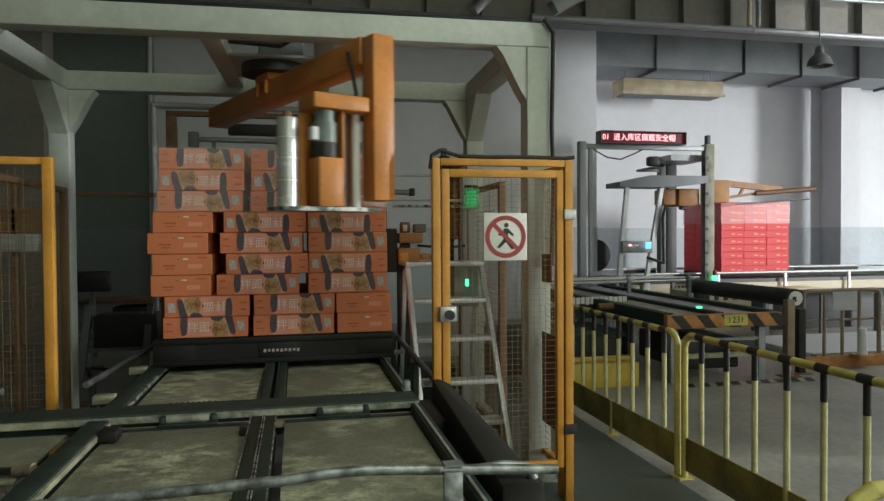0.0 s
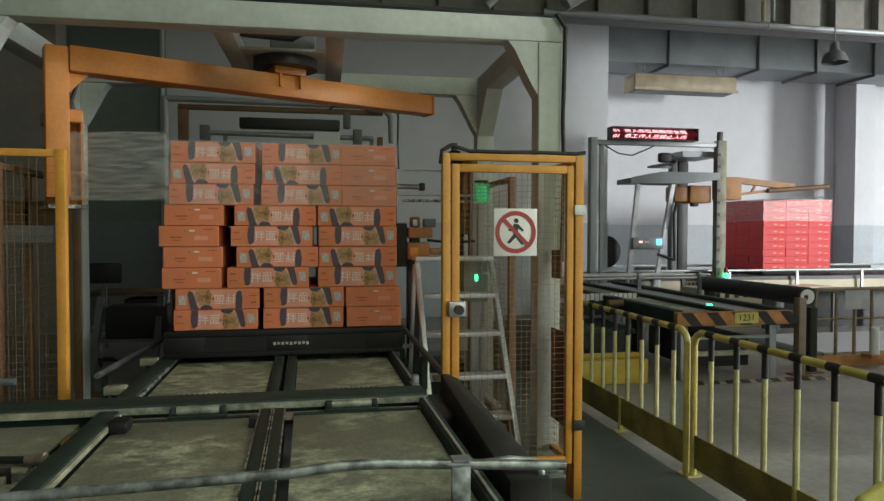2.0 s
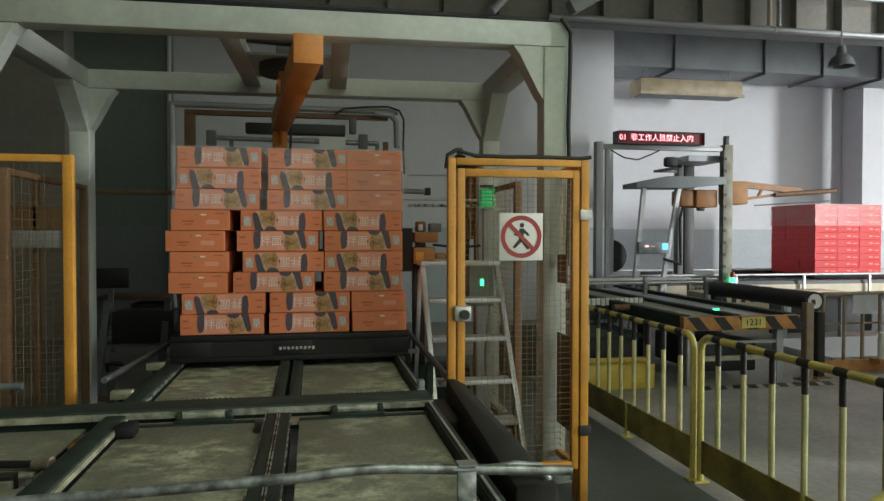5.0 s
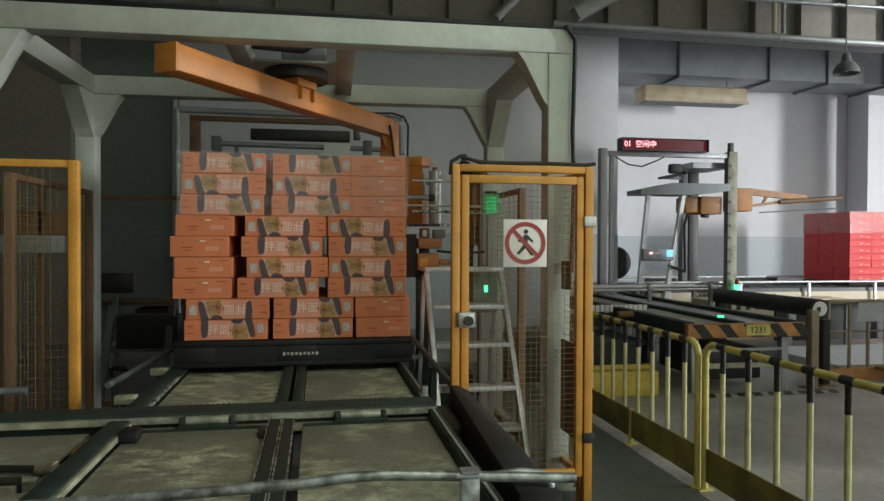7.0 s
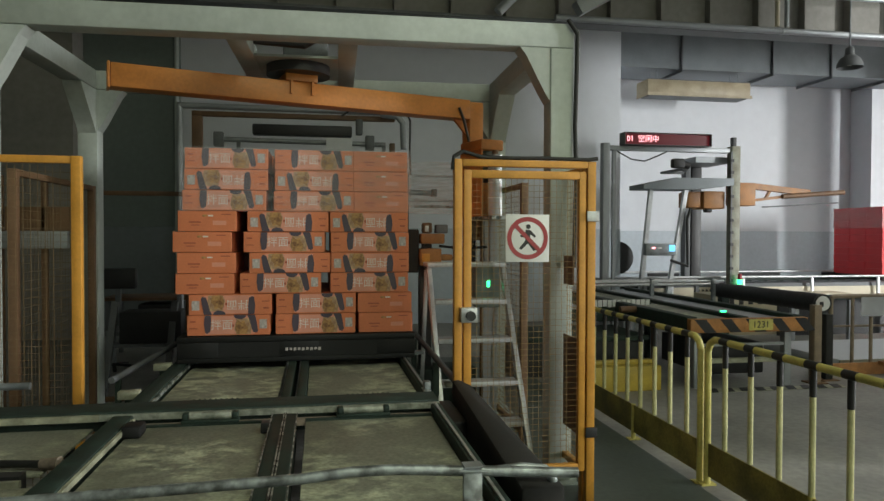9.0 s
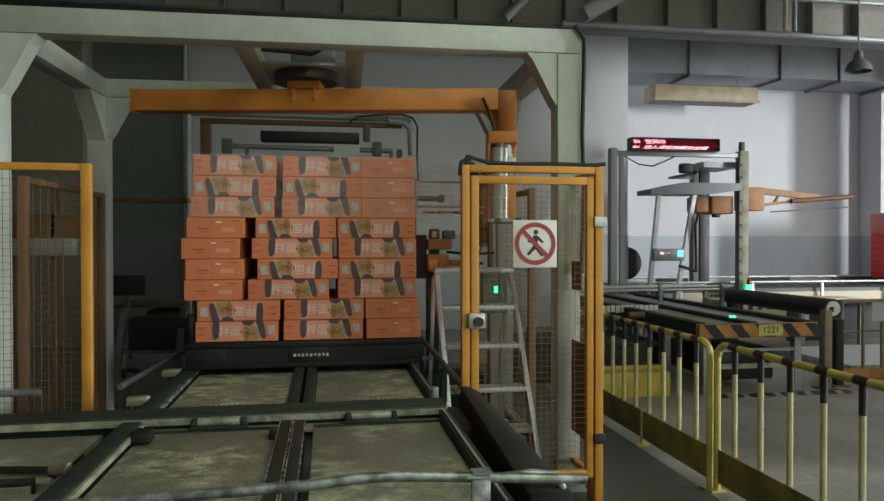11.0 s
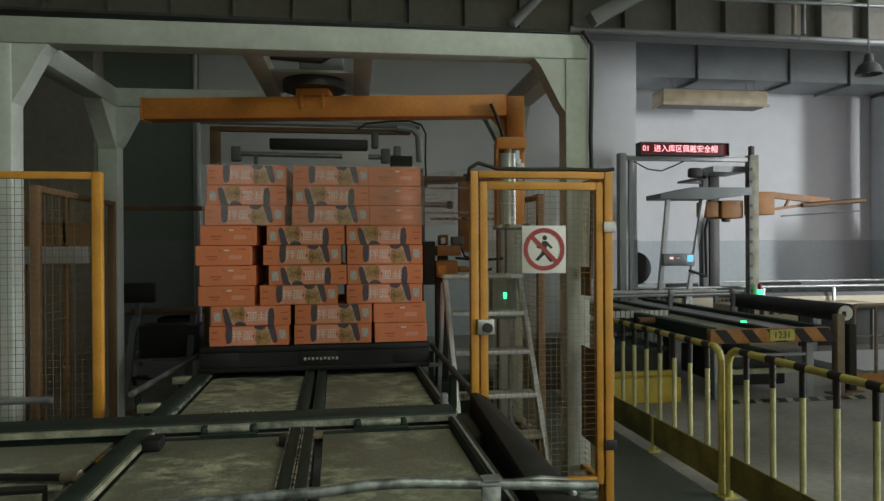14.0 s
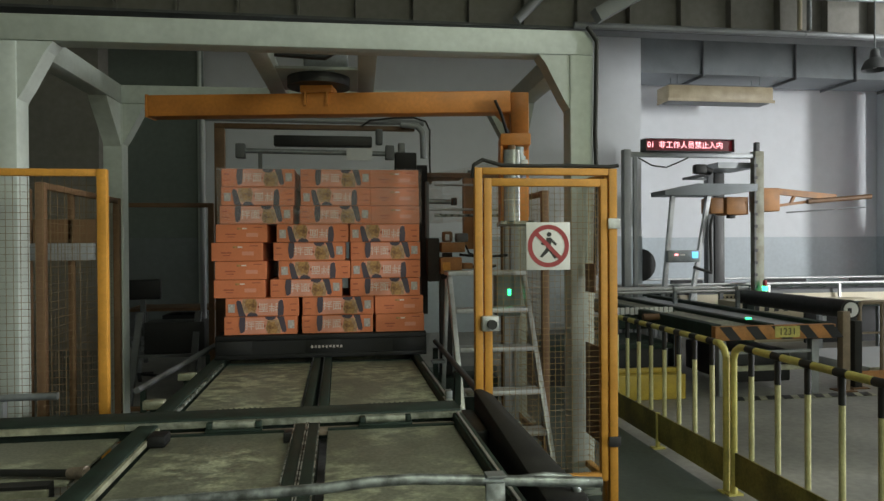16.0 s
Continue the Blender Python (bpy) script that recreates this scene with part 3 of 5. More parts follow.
        for k in range(9):
            boxes("grip_rib", M_RAIL, g, (gx - 0.115 + k * 0.027, 3.673, 0.748, gx - 0.105 + k * 0.027, 3.737, 0.757), bevel=0.002)
    # legs
    for y in (1.5, 3.48, 5.5, 7.5, 9.3):
        for x in (-0.755, 0.735):
            boxes("leg", M_RAIL, c, (x - 0.024, y - 0.04, 0, x + 0.024, y + 0.04, 0.578))
    # block at the corner of the track
    boxes("corner_block", M_PALLET, c, (-0.70, 3.16, 0.724, -0.62, 3.27, 0.775), bevel=0.01)
    boxes("corner_block", M_BLACK, c, (0.775, 3.30, 0.56, 0.86, 3.75, 0.70), bevel=0.02)
    # broad side guard, narrowing towards the load, carried on by a tube
    bm = bmesh.new()
    top = [(0.785, 2.15), (0.935, 2.15), (0.965, 3.72), (0.935, 3.86), (0.885, 3.86)]
    lo, hi = [[bm.verts.new((x, y, z)) for x, y in top] for z in (0.56, 0.785)]
    bm.faces.new(lo[::-1])
    bm.faces.new(hi)
    for k in range(5):
        bm.faces.new((lo[k], lo[(k + 1) % 5], hi[(k + 1) % 5], hi[k]))
    bmesh.ops.bevel(bm, geom=bm.edges[:], offset=0.014, segments=2, affect="EDGES", profile=0.5)
    part("side_guard", bm, M_GUARD, c, "dark dirty side guard beam")
    bm = bmesh.new()
    rod(bm, (0.915, 3.84, 0.765), (0.945, 5.9, 0.775), 0.021, 12)
    part("guide_tube", bm, M_STEELDARK, c, "dull steel guide tube")
    for y in (2.5, 3.5, 4.6, 5.7):
        boxes("guard_leg", M_RAIL, c, (0.90, y, 0, 0.94, y + 0.04, 0.561 if y < 4 else 0.745))
    boxes("floor_gutter", M_RAIL, c, (0.742, 2.15, 0.50, 0.784, 5.7, 0.62), bevel=0.004)
    boxes("sensor_shelf", M_EDGE, c, (0.885, 4.05, 0.70, 0.985, 4.13, 0.722), bevel=0.003, label="pale bracket shelf")
    boxes("sensor_shelf", M_GALV, c, (0.80, 5.02, 0.735, 0.90, 5.10, 0.757), bevel=0.003, label="pale bracket shelf")
    return c


build_conveyor()


def build_side_conveyor():
    c = thing("side_conveyor", -1.0, 0, 0, "dusty side conveyor with pale edge strips", "conveyor")
    for y0, y1 in ((2.78, 3.40), (1.9, 2.64)):
        boxes("cover_plate", M_PLATE, c, (-1.7, y0, 0.70, -0.02 if y0 > 2 else 0.0, y1, 0.714), bevel=0.004)
    boxes("side_rail", M_BLACK, c, (0.002, 1.6, 0.50, 0.05, 3.40, 0.70))
    boxes("chain_track", M_BLACK, c, (-1.7, 2.70, 0.62, -0.06, 2.76, 0.735))
    boxes("track_edge", M_EDGE, c, (-1.7, 2.67, 0.70, -0.05, 2.69, 0.725), label="pale worn angle edge")
    bm = bmesh.new()
    rod(bm, (-0.62, 2.95, 0.732), (-0.03, 2.82, 0.740), 0.015, 10)
    part("roller_shaft", bm, M_RUBBER, c)
    bm = bmesh.new()
    rod(bm, (-0.03, 2.82, 0.740), (0.04, 2.80, 0.745), 0.020, 12, 0.026)
    part("bracket", bm, M_RUST, c, "rusty stub of a guide roller")
    bm = bmesh.new()
    rod(bm, (-1.7, 4.05, 0.79), (-0.53, 4.05, 0.79), 0.02, 12)
    part("guide_tube", bm, M_GALV, c, "galvanised guide tube")
    boxes("tube_stand", M_DUCT, c, (-0.86, 4.03, 0, -0.80, 4.08, 0.769))
    for x in (-1.6, -0.1):
        for y in (2.0, 3.3):
            boxes("leg", M_BLACK, c, (x - 0.025, y - 0.025, 0, x + 0.025, y + 0.025, 0.698))
    return c


build_side_conveyor()


def build_guard_pipe():
    g = thing("guard_rail", 0, 2.1, 0, "galvanised tube guard rail on flat steel brackets", "guard rail")
    bm = bmesh.new()
    pts = [(-1.3, 0, 0.845), (-0.55, 0, 0.862), (-0.05, 0, 0.875), (0.10, 0, 0.888), (0.22, 0, 0.888), (0.50, 0, 0.868), (0.815, 0, 0.845)]
    pipe_run(bm, pts, 0.0165, 14)
    part("tube", bm, M_PIPE, g)
    boxes("bracket", M_PIPE, g, (0.435, -0.035, 0.0, 0.495, -0.02, 0.872), bevel=0.003)
    boxes("bracket_cap", M_GALV, g, (0.44, -0.03, 0.888, 0.50, 0.02, 0.893))
    boxes("bracket", M_RAIL, g, (-0.98, 0.02, 0.0, -0.94, 0.03, 0.86), bevel=0.003)
    bm = bmesh.new()
    pipe_run(bm, [(0.52, 0.1, 0.83), (0.66, 0.1, 0.84), (0.74, 0.1, 0.83), (0.77, 0.1, 0.79), (0.77, 0.1, 0.70)], 0.014, 10)
    part("lower_tube", bm, M_PIPE, g)
    boxes("floor_beam", M_RAIL, g, (-1.3, -0.22, 0.70, 0.75, -0.12, 0.768), bevel=0.005)
    for x in (-1.25, 0.68):
        boxes("beam_leg", M_RAIL, g, (x, -0.2, 0, x + 0.05, -0.14, 0.698))
    return g


build_guard_pipe()

k = thing("edge_sensor", 0.575, 3.72, 0.765, "small bright sensor bracket on the conveyor rail", "sensor")
boxes("plate", M_ALU, k, (-0.02, -0.05, 0, 0.02, 0.05, 0.006))
boxes("head", M_GALV, k, (-0.015, -0.03, 0.007, 0.02, 0.02, 0.05), bevel=0.004)
bm = bmesh.new()
rod(bm, (0.0, 0.035, 0.0065), (0.0, 0.035, 0.03), 0.008, 8)
part("bolt", bm, M_ALU, k)
k = thing("chain_housing", 0.40, 1.72, 0, "oily dark green chain housing with a glint set as a pale edge", "chain housing")
boxes("case", M_RAIL, k, (-0.02, 0.0, 0.0, 0.26, 0.12, 0.74), bevel=0.01)
boxes("lid", M_RAIL, k, (-0.03, -0.01, 0.742, 0.27, 0.13, 0.756), bevel=0.003)
# Pale strip that stands for the glint along the lid's front.
boxes("lid_glint", M_WORN_GLINT, k, (-0.03, -0.016, 0.744, 0.27, -0.011, 0.754))
for x in (0.02, 0.12):
    bm = bmesh.new()
    rod(bm, (x, 0.06, 0.757), (x, 0.06, 0.772), 0.012, 6)
    part("bolt", bm, M_GALV, k)

# pale blocks and slanting guide beside the conveyor
for y in (3.92, 4.73):
    k = thing("sensor_block", -0.985, y, 0, "pale painted sensor block on a dark stand", "sensor")
    boxes("block", M_EDGE, k, (-0.065, -0.03, 0.73, 0.043, 0.03, 0.775), bevel=0.004)
    boxes("stand", M_RAIL, k, (-0.03, -0.02, 0, 0.02, 0.02, 0.728))
k = thing("guide_rail", -1.2, 4.33, 0, "dull steel guide bar on posts", "guide rail")
bm = bmesh.new()
rod(bm, (0, 0, 0.75), (0.18, 1.6, 0.79), 0.02, 10)
part("bar", bm, M_STEELDARK, k)
for y in (0.1, 1.4):
    boxes("post", M_RAIL, k, (y * 0.11 - 0.015, y - 0.015, 0, y * 0.11 + 0.015, y + 0.015, 0.74))

# ---- the load ----
CW, CD, CH = 0.53, 0.37, 0.1365
LOAD = thing("pallet_load", -0.13, 5.30, 0.768, "orange noodle cartons stacked on a black plastic pallet, partly film-wrapped", "pallet load")


def build_pallet():
    p = boxes("pallet", M_PALLET, LOAD, (-0.78, -0.59, 0.135, 0.78, 0.59, 0.172), bevel=0.006, label="black plastic pallet")
    for x in (-0.78, -0.13, 0.52):
        for y in (-0.59, -0.13, 0.33):
            boxes("pallet_block", M_PALLET, p, (x, y, 0.032, x + 0.26, y + 0.26, 0.134), bevel=0.006)
    for y in (-0.59, -0.13, 0.33):
        boxes("pallet_runner", M_PALLET, p, (-0.78, y, 0.0, 0.78, y + 0.26, 0.031), bevel=0.004)
    # Black sheet across the fork openings, in place of the deep shade inside.
    boxes("pallet_gap_shade", M_PALLET, p, (-0.775, -0.588, 0.033, 0.775, -0.57, 0.133))
    bm = bmesh.new()
    for i in range(9):
        box(bm, -0.09 + i * 0.027, -0.5925, 0.07 + 0.004 * (i % 2), -0.09 + i * 0.027 + 0.017, -0.5905, 0.09)
    part("pallet_mark", bm, M_GREYPRINT, p, "pale moulded marking")


build_pallet()


def patch(bm, outline, y):
    prism(bm, outline, y - 0.0008, y)


def carton_meshes():
    """Meshes for a long carton's body and the printing on its long side."""
    bm = bmesh.new()
    box(bm, -CW / 2, -CD / 2, 0, CW / 2, CD / 2, CH - 0.002, 0.004)
    body = mesh_of("carton", bm, M_CARTON)
    y = -CD / 2 - 0.0006
    prints = []

    def add(name, outline, mat, lift):
        b = bmesh.new()
        patch(b, outline, y - lift)
        prints.append((name, mesh_of(name, b, mat)))

    add("print_band", [(-0.15, 0.008), (0.165, 0.008), (0.172, 0.128), (-0.14, 0.128)], M_PINKPRINT, 0)
    add("print_ribbon", [(-0.112, 0.134), (-0.152, 0.132), (-0.158, 0.075), (-0.15, 0.02), (-0.138, 0.012), (-0.118, 0.025), (-0.112, 0.08)], M_NAVY, 0.001)
    add("print_ribbon", [(0.118, 0.134), (0.168, 0.134), (0.178, 0.09), (0.188, 0.03), (0.178, 0.014), (0.156, 0.02), (0.143, 0.06), (0.132, 0.10)], M_NAVY, 0.001)
    add("pale_dish", [(0.035, 0.045), (0.05, 0.006), (0.14, 0.006), (0.15, 0.06), (0.128, 0.112), (0.05, 0.108)], M_TANPRINT, 0.0008)
    add("food_picture", [(0.04, 0.05), (0.052, 0.01), (0.09, 0.005), (0.118, 0.012), (0.124, 0.05), (0.108, 0.07), (0.10, 0.098), (0.075, 0.09), (0.055, 0.102)], M_FOOD, 0.0018)
    add("dark_cap", [(0.03, 0.134), (0.112, 0.134), (0.104, 0.116), (0.08, 0.106), (0.05, 0.110), (0.036, 0.120)], M_NAVY, 0.002)
    add("dark_seal", [(0.018, 0.056), (0.034, 0.056), (0.034, 0.072), (0.018, 0.072)], M_DARKPRINT, 0.002)
    add("pale_square", [(0.197, 0.042), (0.245, 0.042), (0.245, 0.104), (0.197, 0.104)], M_GREYPRINT, 0.001)
    for x, z, w, hh in ((-0.25, 0.045, 0.05, 0.006), (-0.245, 0.088, 0.035, 0.010)):
        add("small_print", [(x, z), (x + w, z), (x + w, z + hh), (x, z + hh)], M_DARKPRINT, 0.001)
    return body, prints


BODY, PRINTS = carton_meshes()
bm = bmesh.new()
box(bm, -CD / 2, -CW / 2, 0, CD / 2, CW / 2, CH - 0.002, 0.004)
BODY_END = mesh_of("carton_end_on", bm, M_CARTON)
yy = -CW / 2 - 0.0006
END_PRINTS = []
for nm, x, z, w, h, mt in (("small_emblem", -0.03, 0.096, 0.028, 0.014, M_FOOD), ("name_line", 0.004, 0.098, 0.034, 0.010, M_PALEPRINT), ("text_line", -0.115, 0.056, 0.075, 0.009, M_DARKPRINT), ("text_line", -0.10, 0.038, 0.05, 0.006, M_DARKPRINT), ("pale_box", 0.035, 0.042, 0.085, 0.028, M_PINKPRINT), ("corner_line", 0.09, 0.108, 0.06, 0.007, M_DARKPRINT)):
    bm = bmesh.new()
    box(bm, x, yy - 0.001, z, x + w, yy, z + h)
    END_PRINTS.append((nm, mesh_of(nm, bm, mt)))
WORD = words("word", "拌面", 0.072, M_PALEPRINT, None, pose(0, 0, 0))
WORD_MESH = WORD.data
bpy.data.objects.remove(WORD)


def carton(x, y, z, end_on, flip, front, tilt=0.0):
    ob = new("carton", BODY_END if end_on else BODY)
    ob.parent, ob.matrix_basis = LOAD, pose(x, y, z, 0, 0, tilt)
    ob["label"] = "orange printed noodle carton" if not end_on else "orange noodle carton, end on"
    if not front:
        return
    if end_on:
        for nm, me in END_PRINTS:
            p = new(nm, me)
            p.parent = ob
        return
    turned = pose(0, 0, CH - 0.002, 0, 180, 0) if flip else pose(0, 0, 0)
    for nm, me in PRINTS:
        p = new(nm, me)
        p.parent, p.matrix_basis = ob, turned
    w = new("word", WORD_MESH)
    w.parent, w.matrix_basis = ob, turned @ pose(-0.044, -CD / 2 - 0.0028, 0.066, 90, 0, 0)


LAYERS = [  # lengthwise cartons' left edges, end-on carton's left edge, which print each shows
    ((-0.72, -0.155), 0.395, (0, 0)), ((-0.71, -0.15), 0.39, (1, 0)),
    ((-0.385, 0.205), -0.79, (0, 0)), ((-0.325, 0.21), -0.785, (1, 1)), ((-0.36, 0.21), -0.805, (0, 0)), ((-0.335, 0.205), -0.775, (1, 1)),
    ((-0.745, -0.165), 0.365, (0, 0)), ((-0.735, -0.16), 0.36, (1, 1)), ((-0.73, -0.16), 0.362, (0, 0))]
rng = random.Random(4)
for k, (longs, end, flips) in enumerate(LAYERS):
    z = 0.176 + k * (CH + 0.0008)
    for x, fl in zip(longs, flips):
        for r in range(3):
            carton(x + CW / 2 + (rng.uniform(-0.012, 0.012) if r else 0), -0.555 + CD / 2 + r * 0.372 + rng.uniform(-0.004, 0.002), z, False, fl, r == 0, rng.uniform(-0.5, 0.5))
    for r in range(2):
        carton(end + CD / 2, -0.555 + CW / 2 + r * 0.545 + rng.uniform(-0.006, 0.002), z, True, 0, r == 0, rng.uniform(-0.7, 0.7))


def build_film():
    """A loose sleeve of film round the upper layers."""
    bm = bmesh.new()
    z0, z1, n = 0.176 + 6 * CH, 0.176 + 9 * CH + 0.012, 7
    ring = []
    for x0, y0, x1, y1 in ((-0.762, -0.573, 0.752, -0.573), (0.752, -0.573, 0.752, 0.573), (0.752, 0.573, -0.762, 0.573), (-0.762, 0.573, -0.762, -0.573)):
        ring += [(x0 + (x1 - x0) * i / 24, y0 + (y1 - y0) * i / 24) for i in range(24)]
    rows = []
    for j in range(n):
        z = z0 + (z1 - z0) * j / (n - 1)
        rows.append([bm.verts.new((x * (1 + 0.003 * noise.noise((x * 4, y * 4, z * 9))), y * (1 + 0.005 * noise.noise((x * 6, y * 5, z * 12))), z + (0.012 * noise.noise((x * 3, y * 3, 1.0)) if j in (0, n - 1) else 0))) for x, y in ring])
    m = len(ring)
    for a, b in zip(rows, rows[1:]):
        for i in range(m):
            bm.faces.new((a[i], a[(i + 1) % m], b[(i + 1) % m], b[i]))
    part("film_wrap", bm, M_FILM, LOAD, "clear stretch film round the top layers")


build_film()


# ---- safety cage ----
def grid(bm, w, h, step_x, step_z, r):
    """Woven wire, lying in x and z."""
    for i in range(1, int(w / step_x)):
        box(bm, i * step_x - r, -r, 0, i * step_x + r, r, h)
    for j in range(1, int(h / step_z)):
        box(bm, 0, r, j * step_z - r, w, 3 * r, j * step_z + r)


def build_door():
    d = thing("cage_door", 0.755, 3.85, 0, "yellow-orange steel mesh safety door with a no-entry sign", "door")
    W, T = 0.845, 2.04
    boxes("jamb", M_YELLOW, d, (0, 0, 0, 0.045, 0.05, T), bevel=0.004)
    boxes("jamb", M_YELLOW, d, (W - 0.05, 0, 0, W, 0.05, T), bevel=0.004)
    boxes("lintel", M_YELLOW, d, (0.047, 0, T - 0.04, W - 0.052, 0.05, T), bevel=0.004)
    leaf = boxes("door_leaf", M_YELLOW, d, (0.055, 0.005, 0.22, 0.10, 0.045, 1.98), (W - 0.10, 0.005, 0.22, W - 0.058, 0.045, 1.98), (0.10, 0.005, 1.935, W - 0.10, 0.045, 1.98), (0.10, 0.005, 0.22, W - 0.10, 0.045, 0.265), bevel=0.003)
    bm = bmesh.new()
    grid(bm, W - 0.2, 1.67, 0.034, 0.034, 0.0009)
    part("wire_mesh", bm, M_WIRE, leaf, "fine woven wire mesh", at=pose(0.10, 0.025, 0.265), smooth=False)
    boxes("lock_box", M_ALU, leaf, (0.03, -0.045, 1.115, 0.125, 0.003, 1.20), bevel=0.006)
    bm = bmesh.new()
    rod(bm, (0.083, -0.046, 1.155), (0.083, -0.075, 1.155), 0.027, 18)
    part("lock_knob", bm, M_BLACK, leaf)
    for z in (1.72, 0.45):
        boxes("hinge", M_ALU if z > 1 else M_BLACK, d, (W - 0.06, -0.012, z - 0.03, W + 0.012, -0.002, z + 0.03), bevel=0.003)
    # cable along the top
    bm = bmesh.new()
    pipe_run(bm, [(-0.01, 0.02, 1.98), (0.0, 0.02, 2.055), (0.05, 0.02, 2.085), (0.16, 0.02, 2.055), (0.35, 0.02, 2.052), (0.55, 0.02, 2.056), (0.8, 0.02, 2.052), (0.86, 0.02, 2.06)], 0.011)
    part("cable", bm, M_RUBBER, d, "black cable")
    # the sign
    s = boxes("sign", M_WHITE, d, (0.295, -0.012, 1.455, 0.555, -0.006, 1.728), bevel=0.002, label="white no-entry sign board")
    cx, cz = 0.425, 1.592
    bm = bmesh.new()
    n = 48
    ro = [bm.verts.new((cx + 0.122 * math.cos(k * math.tau / n), -0.0135, cz + 0.122 * math.sin(k * math.tau / n))) for k in range(n)]
    ri = [bm.verts.new((cx + 0.096 * math.cos(k * math.tau / n), -0.0135, cz + 0.096 * math.sin(k * math.tau / n))) for k in range(n)]
    for k in range(n):
        bm.faces.new((ro[k], ro[(k + 1) % n], ri[(k + 1) % n], ri[k]))
    bar(bm, (cx - 0.073, -0.0142, cz + 0.073), (cx + 0.073, -0.0142, cz - 0.073), 0.001, 0.024, up=(1, 0, 1))
    part("prohibition_ring", bm, M_SIGNRED, s, "dark red ring and slash")
    bm = bmesh.new()
    rod(bm, (cx + 0.004, -0.0122, cz + 0.066), (cx + 0.004, -0.0132, cz + 0.066), 0.014, 16)
    prism(bm, [(cx - 0.012, cz + 0.048), (cx + 0.014, cz + 0.048), (cx + 0.05, cz + 0.012), (cx + 0.042, cz + 0.002), (cx + 0.016, cz + 0.022), (cx + 0.012, cz - 0.018), (cx + 0.05, cz - 0.066), (cx + 0.036, cz - 0.074),
               (cx + 0.002, cz - 0.03), (cx - 0.036, cz - 0.066), (cx - 0.052, cz - 0.06), (cx - 0.014, cz - 0.014), (cx - 0.014, cz + 0.004), (cx - 0.044, cz + 0.008), (cx - 0.044, cz + 0.018), (cx - 0.016, cz + 0.02)], -0.0132, -0.0122)
    part("walking_symbol", bm, M_BLACK, s)
    return d


build_door()


def build_panel(x, y, rz, w, h, z0, mat, label, mesh_mat, step=0.038, plates=False, wire=0.0011):
    p = thing("cage_panel", x, y, 0, label, "fence panel", "safety cage panels", rz)
    boxes("post", mat, p, (0, -0.025, 0, 0.05, 0.025, h), bevel=0.003)
    boxes("post", mat, p, (w - 0.05, -0.025, 0, w, 0.025, h), bevel=0.003)
    boxes("top_rail", mat, p, (0.052, -0.02, h - 0.04, w - 0.052, 0.02, h), bevel=0.003)
    boxes("bottom_rail", mat, p, (0.052, -0.02, z0, w - 0.052, 0.02, z0 + 0.04), bevel=0.003)
    if step:
        bm = bmesh.new()
        grid(bm, w - 0.104, h - z0 - 0.08, step, step, wire)
        part("wire_mesh", bm, mesh_mat, p, at=pose(0.052, 0, z0 + 0.04), smooth=False)
    if plates:
        boxes("junction_plate", M_BROWN, p, (w * 0.30, 0.022, 1.30, w * 0.62, 0.03, 1.48))
        boxes("junction_plate", M_BROWN, p, (w * 0.12, 0.022, 0.40, w * 0.62, 0.03, 0.98))
    return p


build_panel(1.575, 3.93, 90, 0.50, 2.02, 0.17, M_YELLOW, "narrow yellow mesh panel beside the door", M_WIRE, plates=True)
build_panel(-2.62, 4.1, 0, 1.34, 2.035, 0.12, M_YELLOW, "yellow mesh cage panel behind the side conveyor", M_WIREDARK)
build_panel(-1.80, 4.52, 90, 1.50, 2.0, 0.12, M_BROWN, "brown-framed mesh panel between gantry posts", M_WIREDARK, 0.055, wire=0.0008)
build_panel(1.50, 4.95, 90, 1.10, 2.0, 0.12, M_BROWN, "brown-framed mesh panel between gantry posts", M_BROWN)
build_panel(-2.0, 6.6, 0, 0.86, 2.0, 0.12, M_BROWN, "brown open frame at the back of the cage", M_BROWN, 0)

k = thing("cross_rail", -2.45, 5.25, 0, "pale grey steel rail on orange posts behind the mesh panel", "rail")
boxes("rail", M_DUCT, k, (0.02, -0.03, 1.51, 0.72, 0.03, 1.63), bevel=0.006)
boxes("panel", M_BROWN, k, (0.30, 0.032, 1.635, 0.72, 0.04, 1.80))
for x in (0.245, 0.53):
    boxes("post", M_BROWN, k, (x, 0.032, 0, x + 0.04, 0.07, 2.02), bevel=0.003)


# ---- step ladder ----
def build_ladder():
    l = thing("step_ladder", 0.81, 4.32, 0, "aluminium step ladder with five treads", "ladder")
    w, top, run_y = 0.57, 1.37, 0.82
    for x in (0.0, w):
        bm = bmesh.new()
        bar(bm, (x, 0, 0.0), (x, run_y, top), 0.035, 0.06, up=(0, -1, 0.3), bevel=0.004)
        part("stile", bm, M_ALU, l)
        bm = bmesh.new()
        bar(bm, (x, run_y + 0.45, 0.0), (x, run_y + 0.10, top - 0.03), 0.03, 0.03, up=(0, 1, 0.3), bevel=0.003)
        part("rear_leg", bm, M_ALU, l)
    for z in (0.34, 0.585, 0.86, 1.12):
        y = run_y * z / top
        boxes("tread", M_ALU, l, (0.018, y - 0.05, z - 0.015, w - 0.018, y + 0.09, z + 0.018), bevel=0.004)
    boxes("platform", M_ALU, l, (-0.017, run_y - 0.06, top + 0.002, w + 0.017, run_y + 0.16, top + 0.035), bevel=0.005)
    return l


build_ladder()


